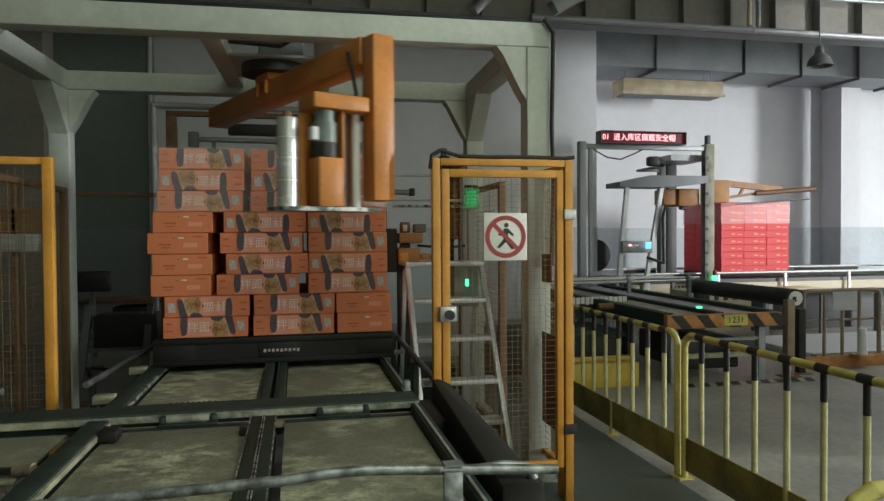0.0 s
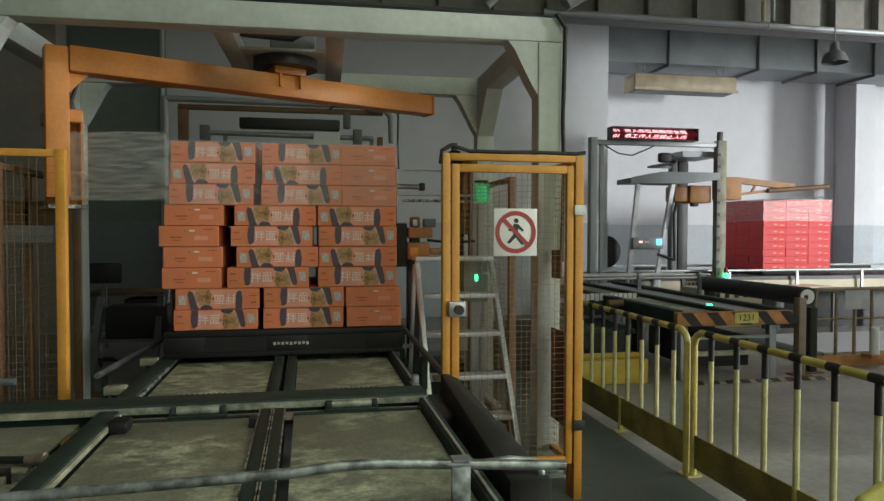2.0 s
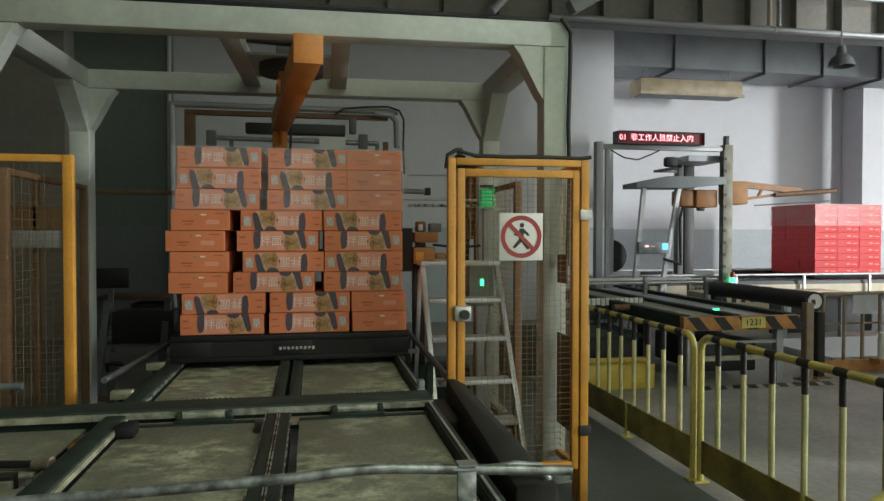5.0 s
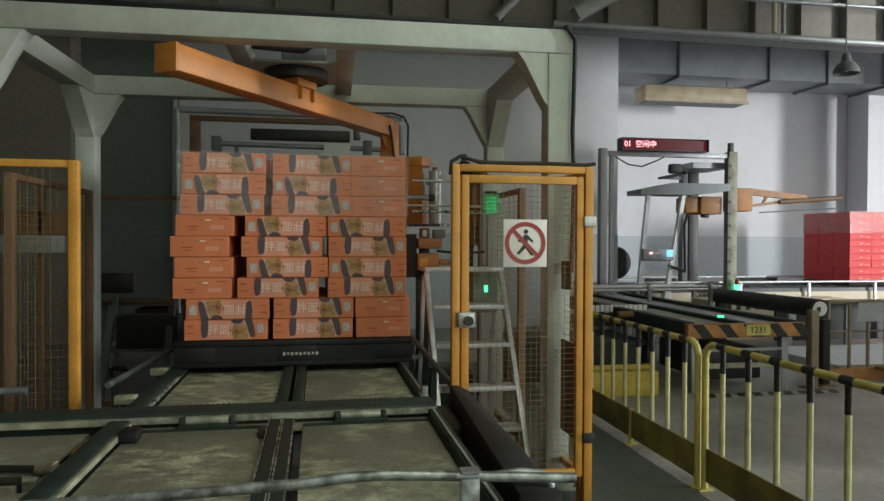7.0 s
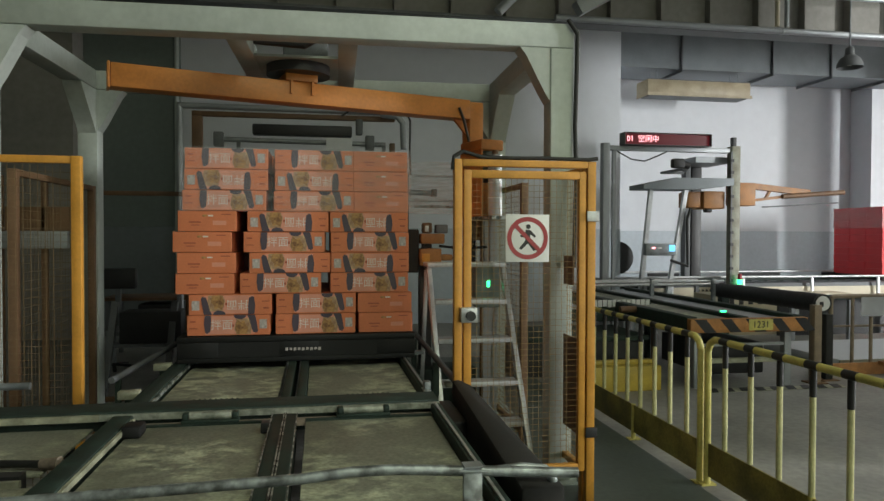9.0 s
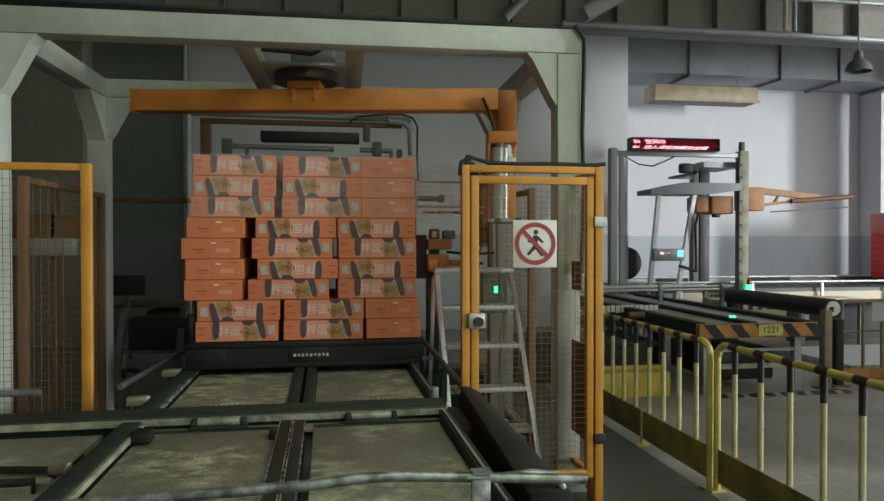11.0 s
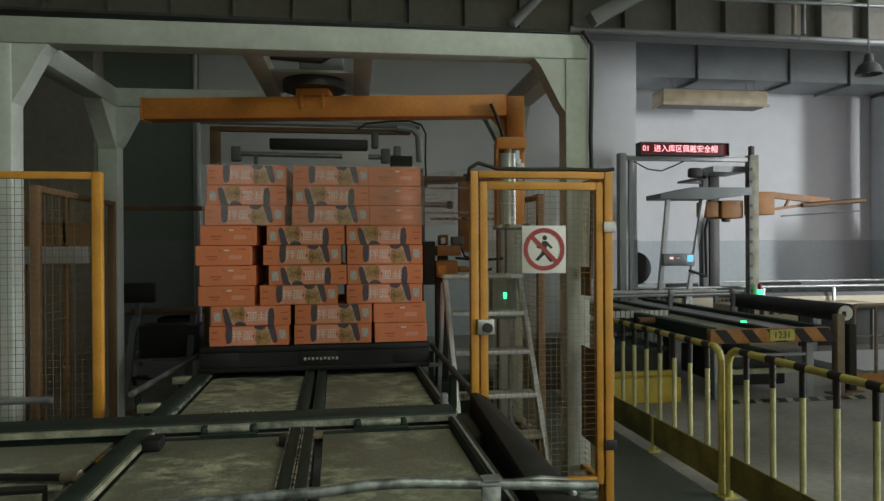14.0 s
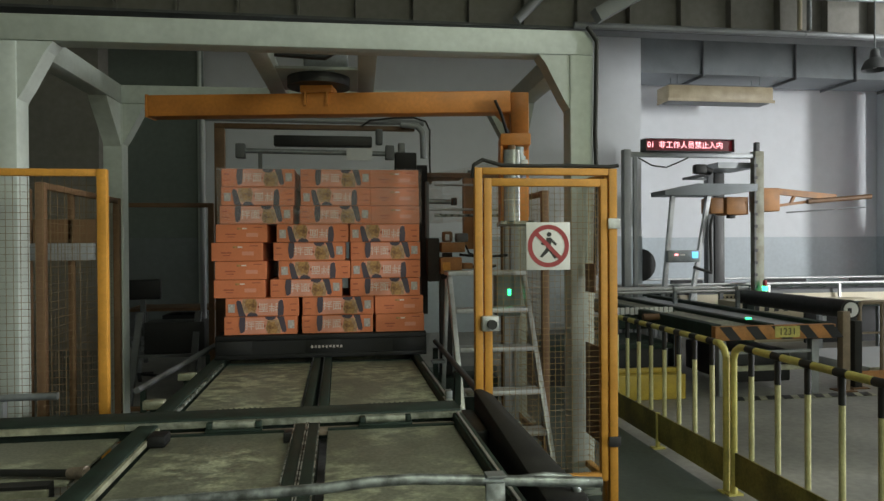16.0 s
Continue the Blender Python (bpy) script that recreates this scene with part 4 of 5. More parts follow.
# ---- clamp and cutter beside the load ----
def build_clamp():
    c = thing("film_clamp", 0.70, 5.75, 0, "oily orange and black film clamp unit on a dark base", "film clamp")
    boxes("base", M_RAIL, c, (0.02, -0.10, 0.0, 0.60, 0.22, 0.5), bevel=0.01)
    boxes("mast", M_BLACK, c, (0.14, 0.06, 0.502, 0.24, 0.16, 1.36), bevel=0.005)
    boxes("arm_block", M_DULLORANGE, c, (0.13, -0.08, 1.54, 0.33, 0.10, 1.625), bevel=0.012)
    boxes("arm_block", M_DULLORANGE, c, (0.12, -0.10, 1.362, 0.30, 0.12, 1.50), bevel=0.012)
    boxes("joint", M_BLACK, c, (0.15, -0.03, 1.502, 0.23, 0.06, 1.538), bevel=0.006)
    boxes("valve", M_STEELDARK, c, (0.26, -0.06, 1.627, 0.36, 0.04, 1.70), bevel=0.01)
    boxes("valve", M_BROWN, c, (0.15, -0.05, 1.627, 0.23, 0.05, 1.715), bevel=0.015)
    boxes("gauge", M_ALU, c, (0.165, -0.062, 1.64, 0.20, -0.051, 1.69), bevel=0.004)
    boxes("joint_plate", M_YELLOW, c, (0.135, -0.108, 1.39, 0.20, -0.1005, 1.46), bevel=0.002)
    boxes("jaw", M_DULLORANGE, c, (0.31, -0.06, 1.40, 0.40, 0.06, 1.45), bevel=0.008)
    boxes("link", M_GUARD, c, (0.02, -0.05, 1.30, 0.118, 0.06, 1.66), bevel=0.01)
    for z, x1 in ((1.52, 0.72), (1.43, 0.62)):
        bm = bmesh.new()
        pipe_run(bm, [(0.30, 0.02, z), (0.42, 0.03, z - 0.012), (0.55, 0.05, z - 0.02), (x1, 0.06, z - 0.008)], 0.011)
        part("hose", bm, M_RUBBER, c)
    for z, x0, r, mt in ((2.115, 0.10, 0.010, M_ALU), (1.905, 0.04, 0.010, M_ALU), (1.855, 0.10, 0.012, M_WORN_GLINT)):
        bm = bmesh.new()
        rod(bm, (x0, 0.10, z), (0.70, 0.10, z), r, 12)
        part("piston_rod", bm, mt, c, "bright steel rod")
    bm = bmesh.new()
    rod(bm, (0.05, 0.10, 1.975), (0.24, 0.10, 1.970), 0.022, 14)
    cyl = part("cylinder", bm, M_GALV, c)
    boxes("cylinder_cap", M_BLACK, cyl, (0.242, 0.065, 1.94, 0.29, 0.135, 2.005), bevel=0.01)
    boxes("rod_plate", M_STEELDARK, c, (0.02, 0.08, 1.662, 0.05, 0.12, 2.14), bevel=0.004)
    boxes("post", M_DUCT, c, (0.70, 0.06, 0, 0.78, 0.14, 2.16), bevel=0.005)
    return c


build_clamp()
CUTTER_AT = (1.46, 6.08)


def build_cutter():
    """The film cutter on its swinging frame; it hangs from a post that turns."""
    c = thing("film_cutter", *CUTTER_AT, 0, "black film cutter column on a swinging brown arm", "film cutter")
    bm = bmesh.new()
    rod(bm, (0, 0, 0), (0, 0, 2.32), 0.035, 16)
    part("pivot_post", bm, M_BROWN, c)
    boxes("swing_arm", M_BROWN, c, (-0.70, -0.03, 2.195, -0.036, 0.03, 2.24), bevel=0.006)
    boxes("clip", M_STEELDARK, c, (-0.33, -0.02, 2.242, -0.29, 0.02, 2.265), bevel=0.004)
    bm = bmesh.new()
    prism(bm, [(-0.70, 2.194), (-0.38, 2.194), (-0.41, 2.172), (-0.64, 2.168), (-0.70, 2.12)], -0.012, 0.012)
    part("web_plate", bm, M_BROWN, c, smooth=False)
    bm = bmesh.new()
    prism(bm, [(-0.375, 2.194), (-0.25, 2.194), (-0.275, 2.15), (-0.275, 1.80), (-0.20, 1.72), (-0.19, 1.60), (-0.23, 1.565), (-0.34, 1.565), (-0.375, 1.66)], -0.03, 0.03)
    part("hook_plate", bm, M_DULLORANGE, c, "oily orange hook-shaped plate", smooth=False)
    bm = bmesh.new()
    prism(bm, [(-0.79, 2.30), (-0.70, 2.30), (-0.702, 1.0), (-0.755, 1.0), (-0.765, 1.70)], -0.06, 0.06)
    part("column", bm, M_PALLET, c, smooth=False)
    boxes("head", M_PALLET, c, (-0.98, -0.06, 2.255, -0.792, 0.04, 2.41), bevel=0.01)
    boxes("head_stub", M_STEELDARK, c, (-0.95, -0.03, 2.402, -0.89, 0.03, 2.50), bevel=0.012)
    bm = bmesh.new()
    pipe_run(bm, [(-0.36, -0.035, 1.60), (-0.33, -0.04, 1.53), (-0.27, -0.04, 1.51), (-0.22, -0.035, 1.56)], 0.008)
    part("cable_loop", bm, M_RUBBER, c)
    return c


CUTTER = build_cutter()
k = thing("signal_lamp", 1.41, 5.55, 0, "green signal lamp glowing on a grey post", "signal lamp")
boxes("post", M_DUCT, k, (-0.03, -0.03, 0, 0.03, 0.03, 1.82))
bm = bmesh.new()
rod(bm, (0, -0.02, 1.821), (0, -0.02, 1.99), 0.066, 20)
for z in (1.85, 1.88, 1.91, 1.94, 1.97):
    rod(bm, (0, -0.02, z - 0.005), (0, -0.02, z + 0.005), 0.071, 20)
lens = part("lens", bm, M_GREEN_SOFT, k, "ribbed translucent green lens")
bm = bmesh.new()
rod(bm, (0, -0.02, 1.84), (0, -0.02, 1.965), 0.04, 14)
part("bulb", bm, M_GREEN_CORE, lens, "glowing green core")
bm = bmesh.new()
rod(bm, (0, -0.02, 1.991), (0, -0.02, 2.01), 0.06, 20)
part("cap", bm, M_BLACK, k)
k = thing("control_box", 1.29, 5.28, 0, "grey control box with a small green indicator", "control box")
boxes("stand", M_DUCT, k, (-0.03, -0.03, 0, 0.03, 0.03, 1.05))
boxes("case", M_MOTOR, k, (-0.10, -0.06, 1.052, 0.10, 0.06, 1.40), bevel=0.01)
boxes("indicator", M_GREEN_GLOW, k, (-0.012, -0.067, 1.21, 0.012, -0.0605, 1.26))


# ---- portal behind the load ----
def build_portal():
    p = thing("sheet_portal", -0.25, 8.0, 0, "grey and brown portal frame with a black bar unit", "portal frame")
    bm = bmesh.new()
    pipe_run(bm, [(-1.25, 0, 0), (-1.25, 0, 3.03), (1.22, 0, 3.02)], 0.035, 12)
    part("tube_frame", bm, M_DUCT, p, "pale grey tube frame")
    boxes("inner_post", M_BROWN, p, (-1.13, 0.04, 0, -1.02, 0.12, 2.93), bevel=0.004)
    boxes("inner_post", M_BROWN, p, (1.06, 0.04, 0, 1.12, 0.12, 2.68), bevel=0.004)
    boxes("inner_beam", M_BROWN, p, (-1.13, 0.04, 2.932, 1.12, 0.12, 2.985), bevel=0.004)
    bm = bmesh.new()
    pipe_run(bm, [(0.95, -0.06, 2.99), (1.14, -0.06, 2.97), (1.20, -0.06, 2.90), (1.21, -0.06, 2.6)], 0.036, 12)
    part("elbow_duct", bm, M_DUCT, p, "pale blue-grey elbow duct")
    bm = bmesh.new()
    pipe_run(bm, [(0.50, -0.1, 2.95), (0.60, -0.1, 3.02), (0.85, -0.1, 3.05), (1.10, -0.1, 3.06), (1.23, -0.1, 3.02), (1.28, -0.1, 2.92), (1.275, -0.1, 2.6), (1.285, -0.1, 2.3)], 0.011)
    part("cable", bm, M_RUBBER, p)
    boxes("black_unit", M_BLACK, p, (-0.47, -0.10, 2.72, 0.62, 0.02, 2.84), bevel=0.015)
    bm = bmesh.new()
    rod(bm, (-0.80, -0.06, 2.665), (1.0, -0.06, 2.645), 0.028, 12)
    part("cross_rod", bm, M_GALV, p)
    for x in (-0.83, 0.82):
        boxes("rod_clamp", M_STEELDARK, p, (x - 0.05, -0.12, 2.58, x + 0.05, 0.0, 2.74), bevel=0.01)
    for x in (-0.62, 0.98):
        boxes("hanger", M_STEELDARK, p, (x - 0.02, -0.08, 2.4, x + 0.02, -0.04, 2.64))
    boxes("nozzle", M_STEELDARK, p, (0.66, -0.14, 2.74, 0.74, -0.05, 2.92), bevel=0.02)
    boxes("film_scrap", M_PAPER, p, (0.33, -0.125, 2.56, 0.62, -0.105, 2.70))
    return p


build_portal()


# ---- desk corner ----
def build_desk():
    d = thing("work_desk", -2.75, 9.5, 0, "dark work desk with a wooden top edge", "desk")
    boxes("top", M_BROWN, d, (0, 0, 0.76, 1.5, 0.7, 0.80), bevel=0.005)
    for x in (0.05, 1.4):
        for y in (0.03, 0.6):
            boxes("leg", M_STEELDARK, d, (x, y, 0, x + 0.05, y + 0.05, 0.758))
    boxes("drawer_unit", M_BLACK, d, (0.42, 0.1, 0.30, 0.92, 0.6, 0.70), bevel=0.01)
    boxes("lower_rail", M_DUCT, d, (0.10, 0.04, 0.26, 1.4, 0.07, 0.295))
    ch = thing("office_chair", -2.42, 9.05, 0, "dark padded office chair", "chair")
    boxes("backrest", M_BLACK, ch, (-0.22, -0.04, 0.95, 0.22, 0.04, 1.20), bevel=0.03)
    boxes("seat", M_STEELDARK, ch, (-0.22, -0.42, 0.42, 0.22, -0.02, 0.50), bevel=0.03)
    boxes("back_stem", M_STEELDARK, ch, (-0.03, -0.02, 0.46, 0.03, 0.02, 0.96))
    boxes("post", M_GALV, ch, (-0.025, -0.245, 0.06, 0.025, -0.195, 0.42))
    for a in range(5):
        bm = bmesh.new()
        bar(bm, (0, -0.22, 0.07), (0.28 * math.cos(a * 1.257), -0.22 + 0.28 * math.sin(a * 1.257), 0.03), 0.04, 0.03)
        part("foot", bm, M_BLACK, ch)
    st = thing("machine_stand", -1.95, 7.2, 0, "grey tube machine stand", "stand")
    for x0, x1 in ((0.0, -0.06), (0.55, 0.5)):
        bm = bmesh.new()
        bar(bm, (x0, 0, 0.95), (x1, -0.25, 0.0), 0.06, 0.06, up=(0, 1, 0))
        part("leg", bm, M_STEELDARK, st)
    boxes("shelf", M_STEELDARK, st, (-0.05, -0.1, 0.52, 0.65, 0.1, 0.55))
    boxes("cabinet", M_BLACK, st, (0.05, -0.08, 0.552, 0.62, 0.25, 0.86), bevel=0.01)


build_desk()


# ---- barriers ----
def build_fence(x, y, rz, length, n, label):
    f = thing("barrier", x, y, 0, label, "barrier", "yellow and black barriers", rz)
    r, h = 0.022, 0.95
    bm = bmesh.new()
    pipe_run(bm, [(0, 0, 0), (0, 0, h - 0.08), (0.025, 0, h - 0.03), (0.08, 0, h), (length - 0.08, 0, h), (length - 0.025, 0, h - 0.03), (length, 0, h - 0.08), (length, 0, 0)], r, 14)
    part("hoop", bm, M_FYEL, f)
    for i in range(n):
        px = (i + 0.75) * length / (n + 0.5)
        bm = bmesh.new()
        rod(bm, (px, 0, 0.28), (px, 0, h - 0.16), 0.016, 12)
        part("baluster", bm, M_BALUSTER, f)
        bm = bmesh.new()
        rod(bm, (px, 0, h - 0.159), (px, 0, h - 0.02), 0.0175, 12)
        part("black_sleeve", bm, M_BLACK, f, "black painted sleeve")
        bm = bmesh.new()
        rod(bm, (px - 0.045, 0, h), (px + 0.045, 0, h), r + 0.0012, 14)
        part("black_band", bm, M_BLACK, f, "black painted band")
    boxes("kick_plate", M_KICK, f, (0.022, -0.006, 0.06, length - 0.022, 0.006, 0.275), bevel=0.002, label="yellow kick plate, dark with dirt")
    for px in (0.0, length * 0.5, length):
        boxes("foot", M_FYEL, f, (px - 0.03, -0.05, 0.0, px + 0.03, 0.05, 0.012))
    bm = bmesh.new()
    rod(bm, (length * 0.5, 0, 0.0), (length * 0.5, 0, 0.28), 0.018, 10)
    part("stub", bm, M_FYEL, f)
    return f


build_fence(2.45, 4.14, 90, 1.95, 8, "yellow and black striped tube barrier")
build_fence(2.47, 2.16, 90, 1.93, 7, "yellow and black striped tube barrier")
build_fence(1.34, 1.48, 0, 1.95, 7, "yellow and black striped tube barrier, set across")


# ---- the second line ----
def build_second_conveyor():
    c = thing("second_conveyor", 3.80, 6.62, 0, "dark chain conveyor with a hazard-striped end beam", "conveyor")
    boxes("end_beam", M_HAZ, c, (0, 0.0, 0.60, 1.36, 0.08, 0.745), bevel=0.004, label="orange end beam")
    bm = bmesh.new()
    for i in range(5):
        x = 0.04 + i * 0.29
        prism(bm, [(x, 0.742), (x + 0.13, 0.742), (x + 0.25, 0.603), (x + 0.12, 0.603)], -0.004, -0.001)
    part("hazard_stripes", bm, M_BLACK, c, "worn black diagonal stripes")
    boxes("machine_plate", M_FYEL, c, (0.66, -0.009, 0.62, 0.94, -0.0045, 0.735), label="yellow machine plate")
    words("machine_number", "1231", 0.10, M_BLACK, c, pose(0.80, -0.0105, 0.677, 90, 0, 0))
    for x0, x1 in ((0.0, 0.12), (1.24, 1.36)):
        boxes("side_rail", M_RAIL, c, (x0, 0.084, 0.58, x1, 4.3, 0.76), bevel=0.01)
    boxes("middle_track", M_RAIL, c, (0.62, 0.084, 0.6, 0.72, 4.3, 0.755), bevel=0.01)
    boxes("slide_plate", M_DUCT, c, (0.73, 0.084, 0.70, 1.23, 4.3, 0.715))
    boxes("slide_plate", M_PLATE, c, (0.13, 0.084, 0.70, 0.61, 4.3, 0.715))
    for y in (0.1, 2.0, 4.0):
        for x in (0.14, 1.2):
            boxes("leg", M_DUCT, c, (x - 0.04, y, 0, x + 0.04, y + 0.08, 0.578), bevel=0.004)
    boxes("lower_tie", M_EDGE, c, (0.19, 0.1, 0.26, 1.15, 0.15, 0.31))
    boxes("lower_tie", M_DUCT, c, (0.19, 0.1, 0.44, 1.15, 0.14, 0.47))
    boxes("drive_box", M_BLACK, c, (0.35, 0.3, 0.10, 1.05, 1.3, 0.44), bevel=0.02)
    boxes("indicator", M_GREEN_GLOW, c, (0.66, 0.5, 0.756, 0.72, 0.53, 0.775))
    return c


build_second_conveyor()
k = thing("roller_cover", 5.72, 7.1, 0, "long dark rounded roller cover with a pale end disc", "roller cover")
bm = bmesh.new()
rod(bm, (0, 0, 0.84), (0.40, 2.8, 0.78), 0.11, 20)
part("cover", bm, M_RUBBER, k)
bm = bmesh.new()
rod(bm, (-0.002, -0.014, 0.84), (-0.001, -0.002, 0.84), 0.085, 20)
part("end_disc", bm, M_WHITE, k, "pale marked end disc")
boxes("end_mark", M_BLACK, k, (-0.05, -0.018, 0.80, 0.0, -0.0155, 0.86))
boxes("stand", M_RAIL, k, (-0.06, 0.02, 0, 0.06, 0.14, 0.74))
boxes("stand", M_RAIL, k, (0.30, 2.5, 0, 0.42, 2.62, 0.70))
for i, (x, y, h) in enumerate([(5.38, 6.78, 0.86), (5.62, 6.9, 0.74)]):
    k = thing("machine_post", x, y, 0, "brown rusty steel machine post", "post")
    boxes("column", M_GUARD if i else M_FENCEBROWN, k, (-0.045, -0.045, 0.012, 0.045, 0.045, h), bevel=0.006)
    boxes("foot", M_BROWN, k, (-0.10, -0.09, 0, 0.10, 0.09, 0.0115))
k = thing("tube_railing", 3.9, 9.6, 0, "galvanised tube railing beside the conveyor", "railing")
for y, z in ((0.0, 0.93), (0.35, 0.86), (0.75, 0.90)):
    bm = bmesh.new()
    rod(bm, (-0.3, y, z), (2.2, y + 0.1, z), 0.022, 10)
    part("guide_tube", bm, M_ALU, k)
for x in (-0.1, 1.0, 2.0):
    boxes("upright", M_GALV, k, (x - 0.025, 0.025, 0, x + 0.025, 0.075, 0.98))
    boxes("clamp", M_ALU, k, (x - 0.05, -0.04, 0.90, x + 0.05, 0.024, 0.96), bevel=0.006)
k = thing("pale_crate", 6.3, 10.3, 0, "pale slotted plastic crate on the floor", "crate")
boxes("body", M_BEIGE, k, (0, 0, 0, 2.6, 0.6, 0.66), bevel=0.01)
for i in range(14):
    boxes("slot", M_BLACK, k, (0.12 + i * 0.17, -0.006, 0.50, 0.20 + i * 0.17, -0.001, 0.60))
k = thing("parts_bin", 6.9, 9.2, 0, "dark steel parts rack beyond the fence", "rack")
boxes("shelf", M_RAIL, k, (0, 0, 0.66, 3.0, 0.5, 0.70))
boxes("panel", M_BLACK, k, (0.0, 0.3, 0.10, 3.0, 0.34, 0.655))
for x in (0.03, 1.0, 2.0, 2.95):
    boxes("upright", M_DUCT, k, (x - 0.03, 0.0, 0, x + 0.03, 0.06, 0.658))
boxes("marker", M_PAPER, k, (0.25, 0.285, 0.38, 0.34, 0.298, 0.50))
k = thing("tag_rail", 3.55, 8.55, 0, "dark rail with a row of white tags", "rail")
boxes("rail", M_RAIL, k, (-0.6, -0.05, 0.50, 0.80, 0.05, 0.66), bevel=0.01)
for i in range(15):
    boxes("tag", M_WHITE, k, (-0.25 + i * 0.066, -0.07, 0.685 + 0.006 * (i % 3), -0.25 + i * 0.066 + 0.052, -0.055, 0.78 + 0.004 * (i % 2)))
for x in (-0.5, 0.70):
    boxes("leg", M_RAIL, k, (x, -0.03, 0, x + 0.06, 0.03, 0.498))
boxes("tag_bar", M_RAIL, k, (-0.27, -0.054, 0.661, 0.75, -0.04, 0.775))
run("bent_pipe", [(4.05, 7.9, 0.0), (4.05, 7.9, 0.66), (3.9, 7.9, 0.72), (3.6, 7.9, 0.72)], 0.04, M_BROWN, "orange-brown bent steel pipe end")
k = thing("bumper_block", 2.9, 6.7, 0, "low yellow-orange steel bumper block", "bumper")
boxes("block", M_BUMPER, k, (-0.35, 0, 0, 0.62, 0.35, 0.26), bevel=0.012)
boxes("tube", M_BUMPER, k, (-0.35, 0.1, 0.262, 0.62, 0.16, 0.31), bevel=0.008)
k = thing("low_platform", 3.0, 7.5, 0, "dark low machine platform", "platform")
boxes("deck", M_RAIL, k, (-0.9, 0, 0.40, 0.78, 1.0, 0.46), bevel=0.01)
boxes("skirt", M_BLACK, k, (-0.85, 0.05, 0, 0.72, 0.95, 0.398))

strip = thing("floor_marking", 3.95, 6.50, 0.002, "black and white hazard tape on the floor", "floor marking")
boxes("base_strip", M_EDGE, strip, (0, 0, 0, 1.62, 0.16, 0.003))
for i in range(9):
    bm = bmesh.new()
    x = i * 0.18
    b = [(x, 0.0), (x + 0.10, 0.0), (x + 0.17, 0.16), (x + 0.07, 0.16)]
    vs = [bm.verts.new((p, q, 0.006)) for p, q in b] + [bm.verts.new((p, q, 0.0032)) for p, q in b]
    bm.faces.new(vs[:4])
    for j in range(4):
        bm.faces.new((vs[j], vs[(j + 1) % 4], vs[4 + (j + 1) % 4], vs[4 + j]))
    part("stripe", bm, M_BLACK, strip)


def build_cross_conveyor():
    c = thing("cross_conveyor", 5.0, 11.55, 0, "long transfer conveyor with steel rails and rollers", "conveyor")
    for y in (0.0, 0.75, 1.5):
        boxes("side_rail", M_STEELDARK if y == 0 else M_RAIL, c, (0.85, y, 0.56, 14.8, y + 0.10, 0.76), bevel=0.008)
    for y in (-0.10, 1.68):
        bm = bmesh.new()
        rod(bm, (0.85 if y > 0 else -0.6, y, 0.88), (14.8, y, 0.88), 0.022, 10)
        part("guide_tube", bm, M_ALU, c)
    for i in range(11):
        x = -0.2 + i * 1.4
        boxes("guide_post", M_ALU, c, (x - 0.02, -0.12, 0.0, x + 0.02, -0.08, 0.857))
        if i:
            boxes("leg", M_DUCT, c, (x - 0.04, 0.02, 0, x + 0.04, 0.08, 0.558))
    for i in range(40):
        bm = bmesh.new()
        x = 0.95 + i * 0.345
        rod(bm, (x, 0.102, 0.72), (x, 0.748, 0.72), 0.045, 10)
        part("roller", bm, M_STEELDARK, c)
    for x0, x1 in ((1.6, 2.3), (3.4, 4.6), (5.6, 7.2), (8.4, 9.6)):
        boxes("chain_guard", M_PALLET, c, (x0, 1.62, 0.72, x1, 1.66, 0.86), bevel=0.008, label="black chain guard")
    boxes("pale_panel", M_BEIGE, c, (0.9, -0.02, 0.48, 14.8, -0.004, 0.69), label="pale slotted side panel")
    for i in range(22):
        boxes("slot", M_BLACK, c, (1.75 + i * 0.075, -0.025, 0.62, 1.79 + i * 0.075, -0.0205, 0.655))
    return c


build_cross_conveyor()


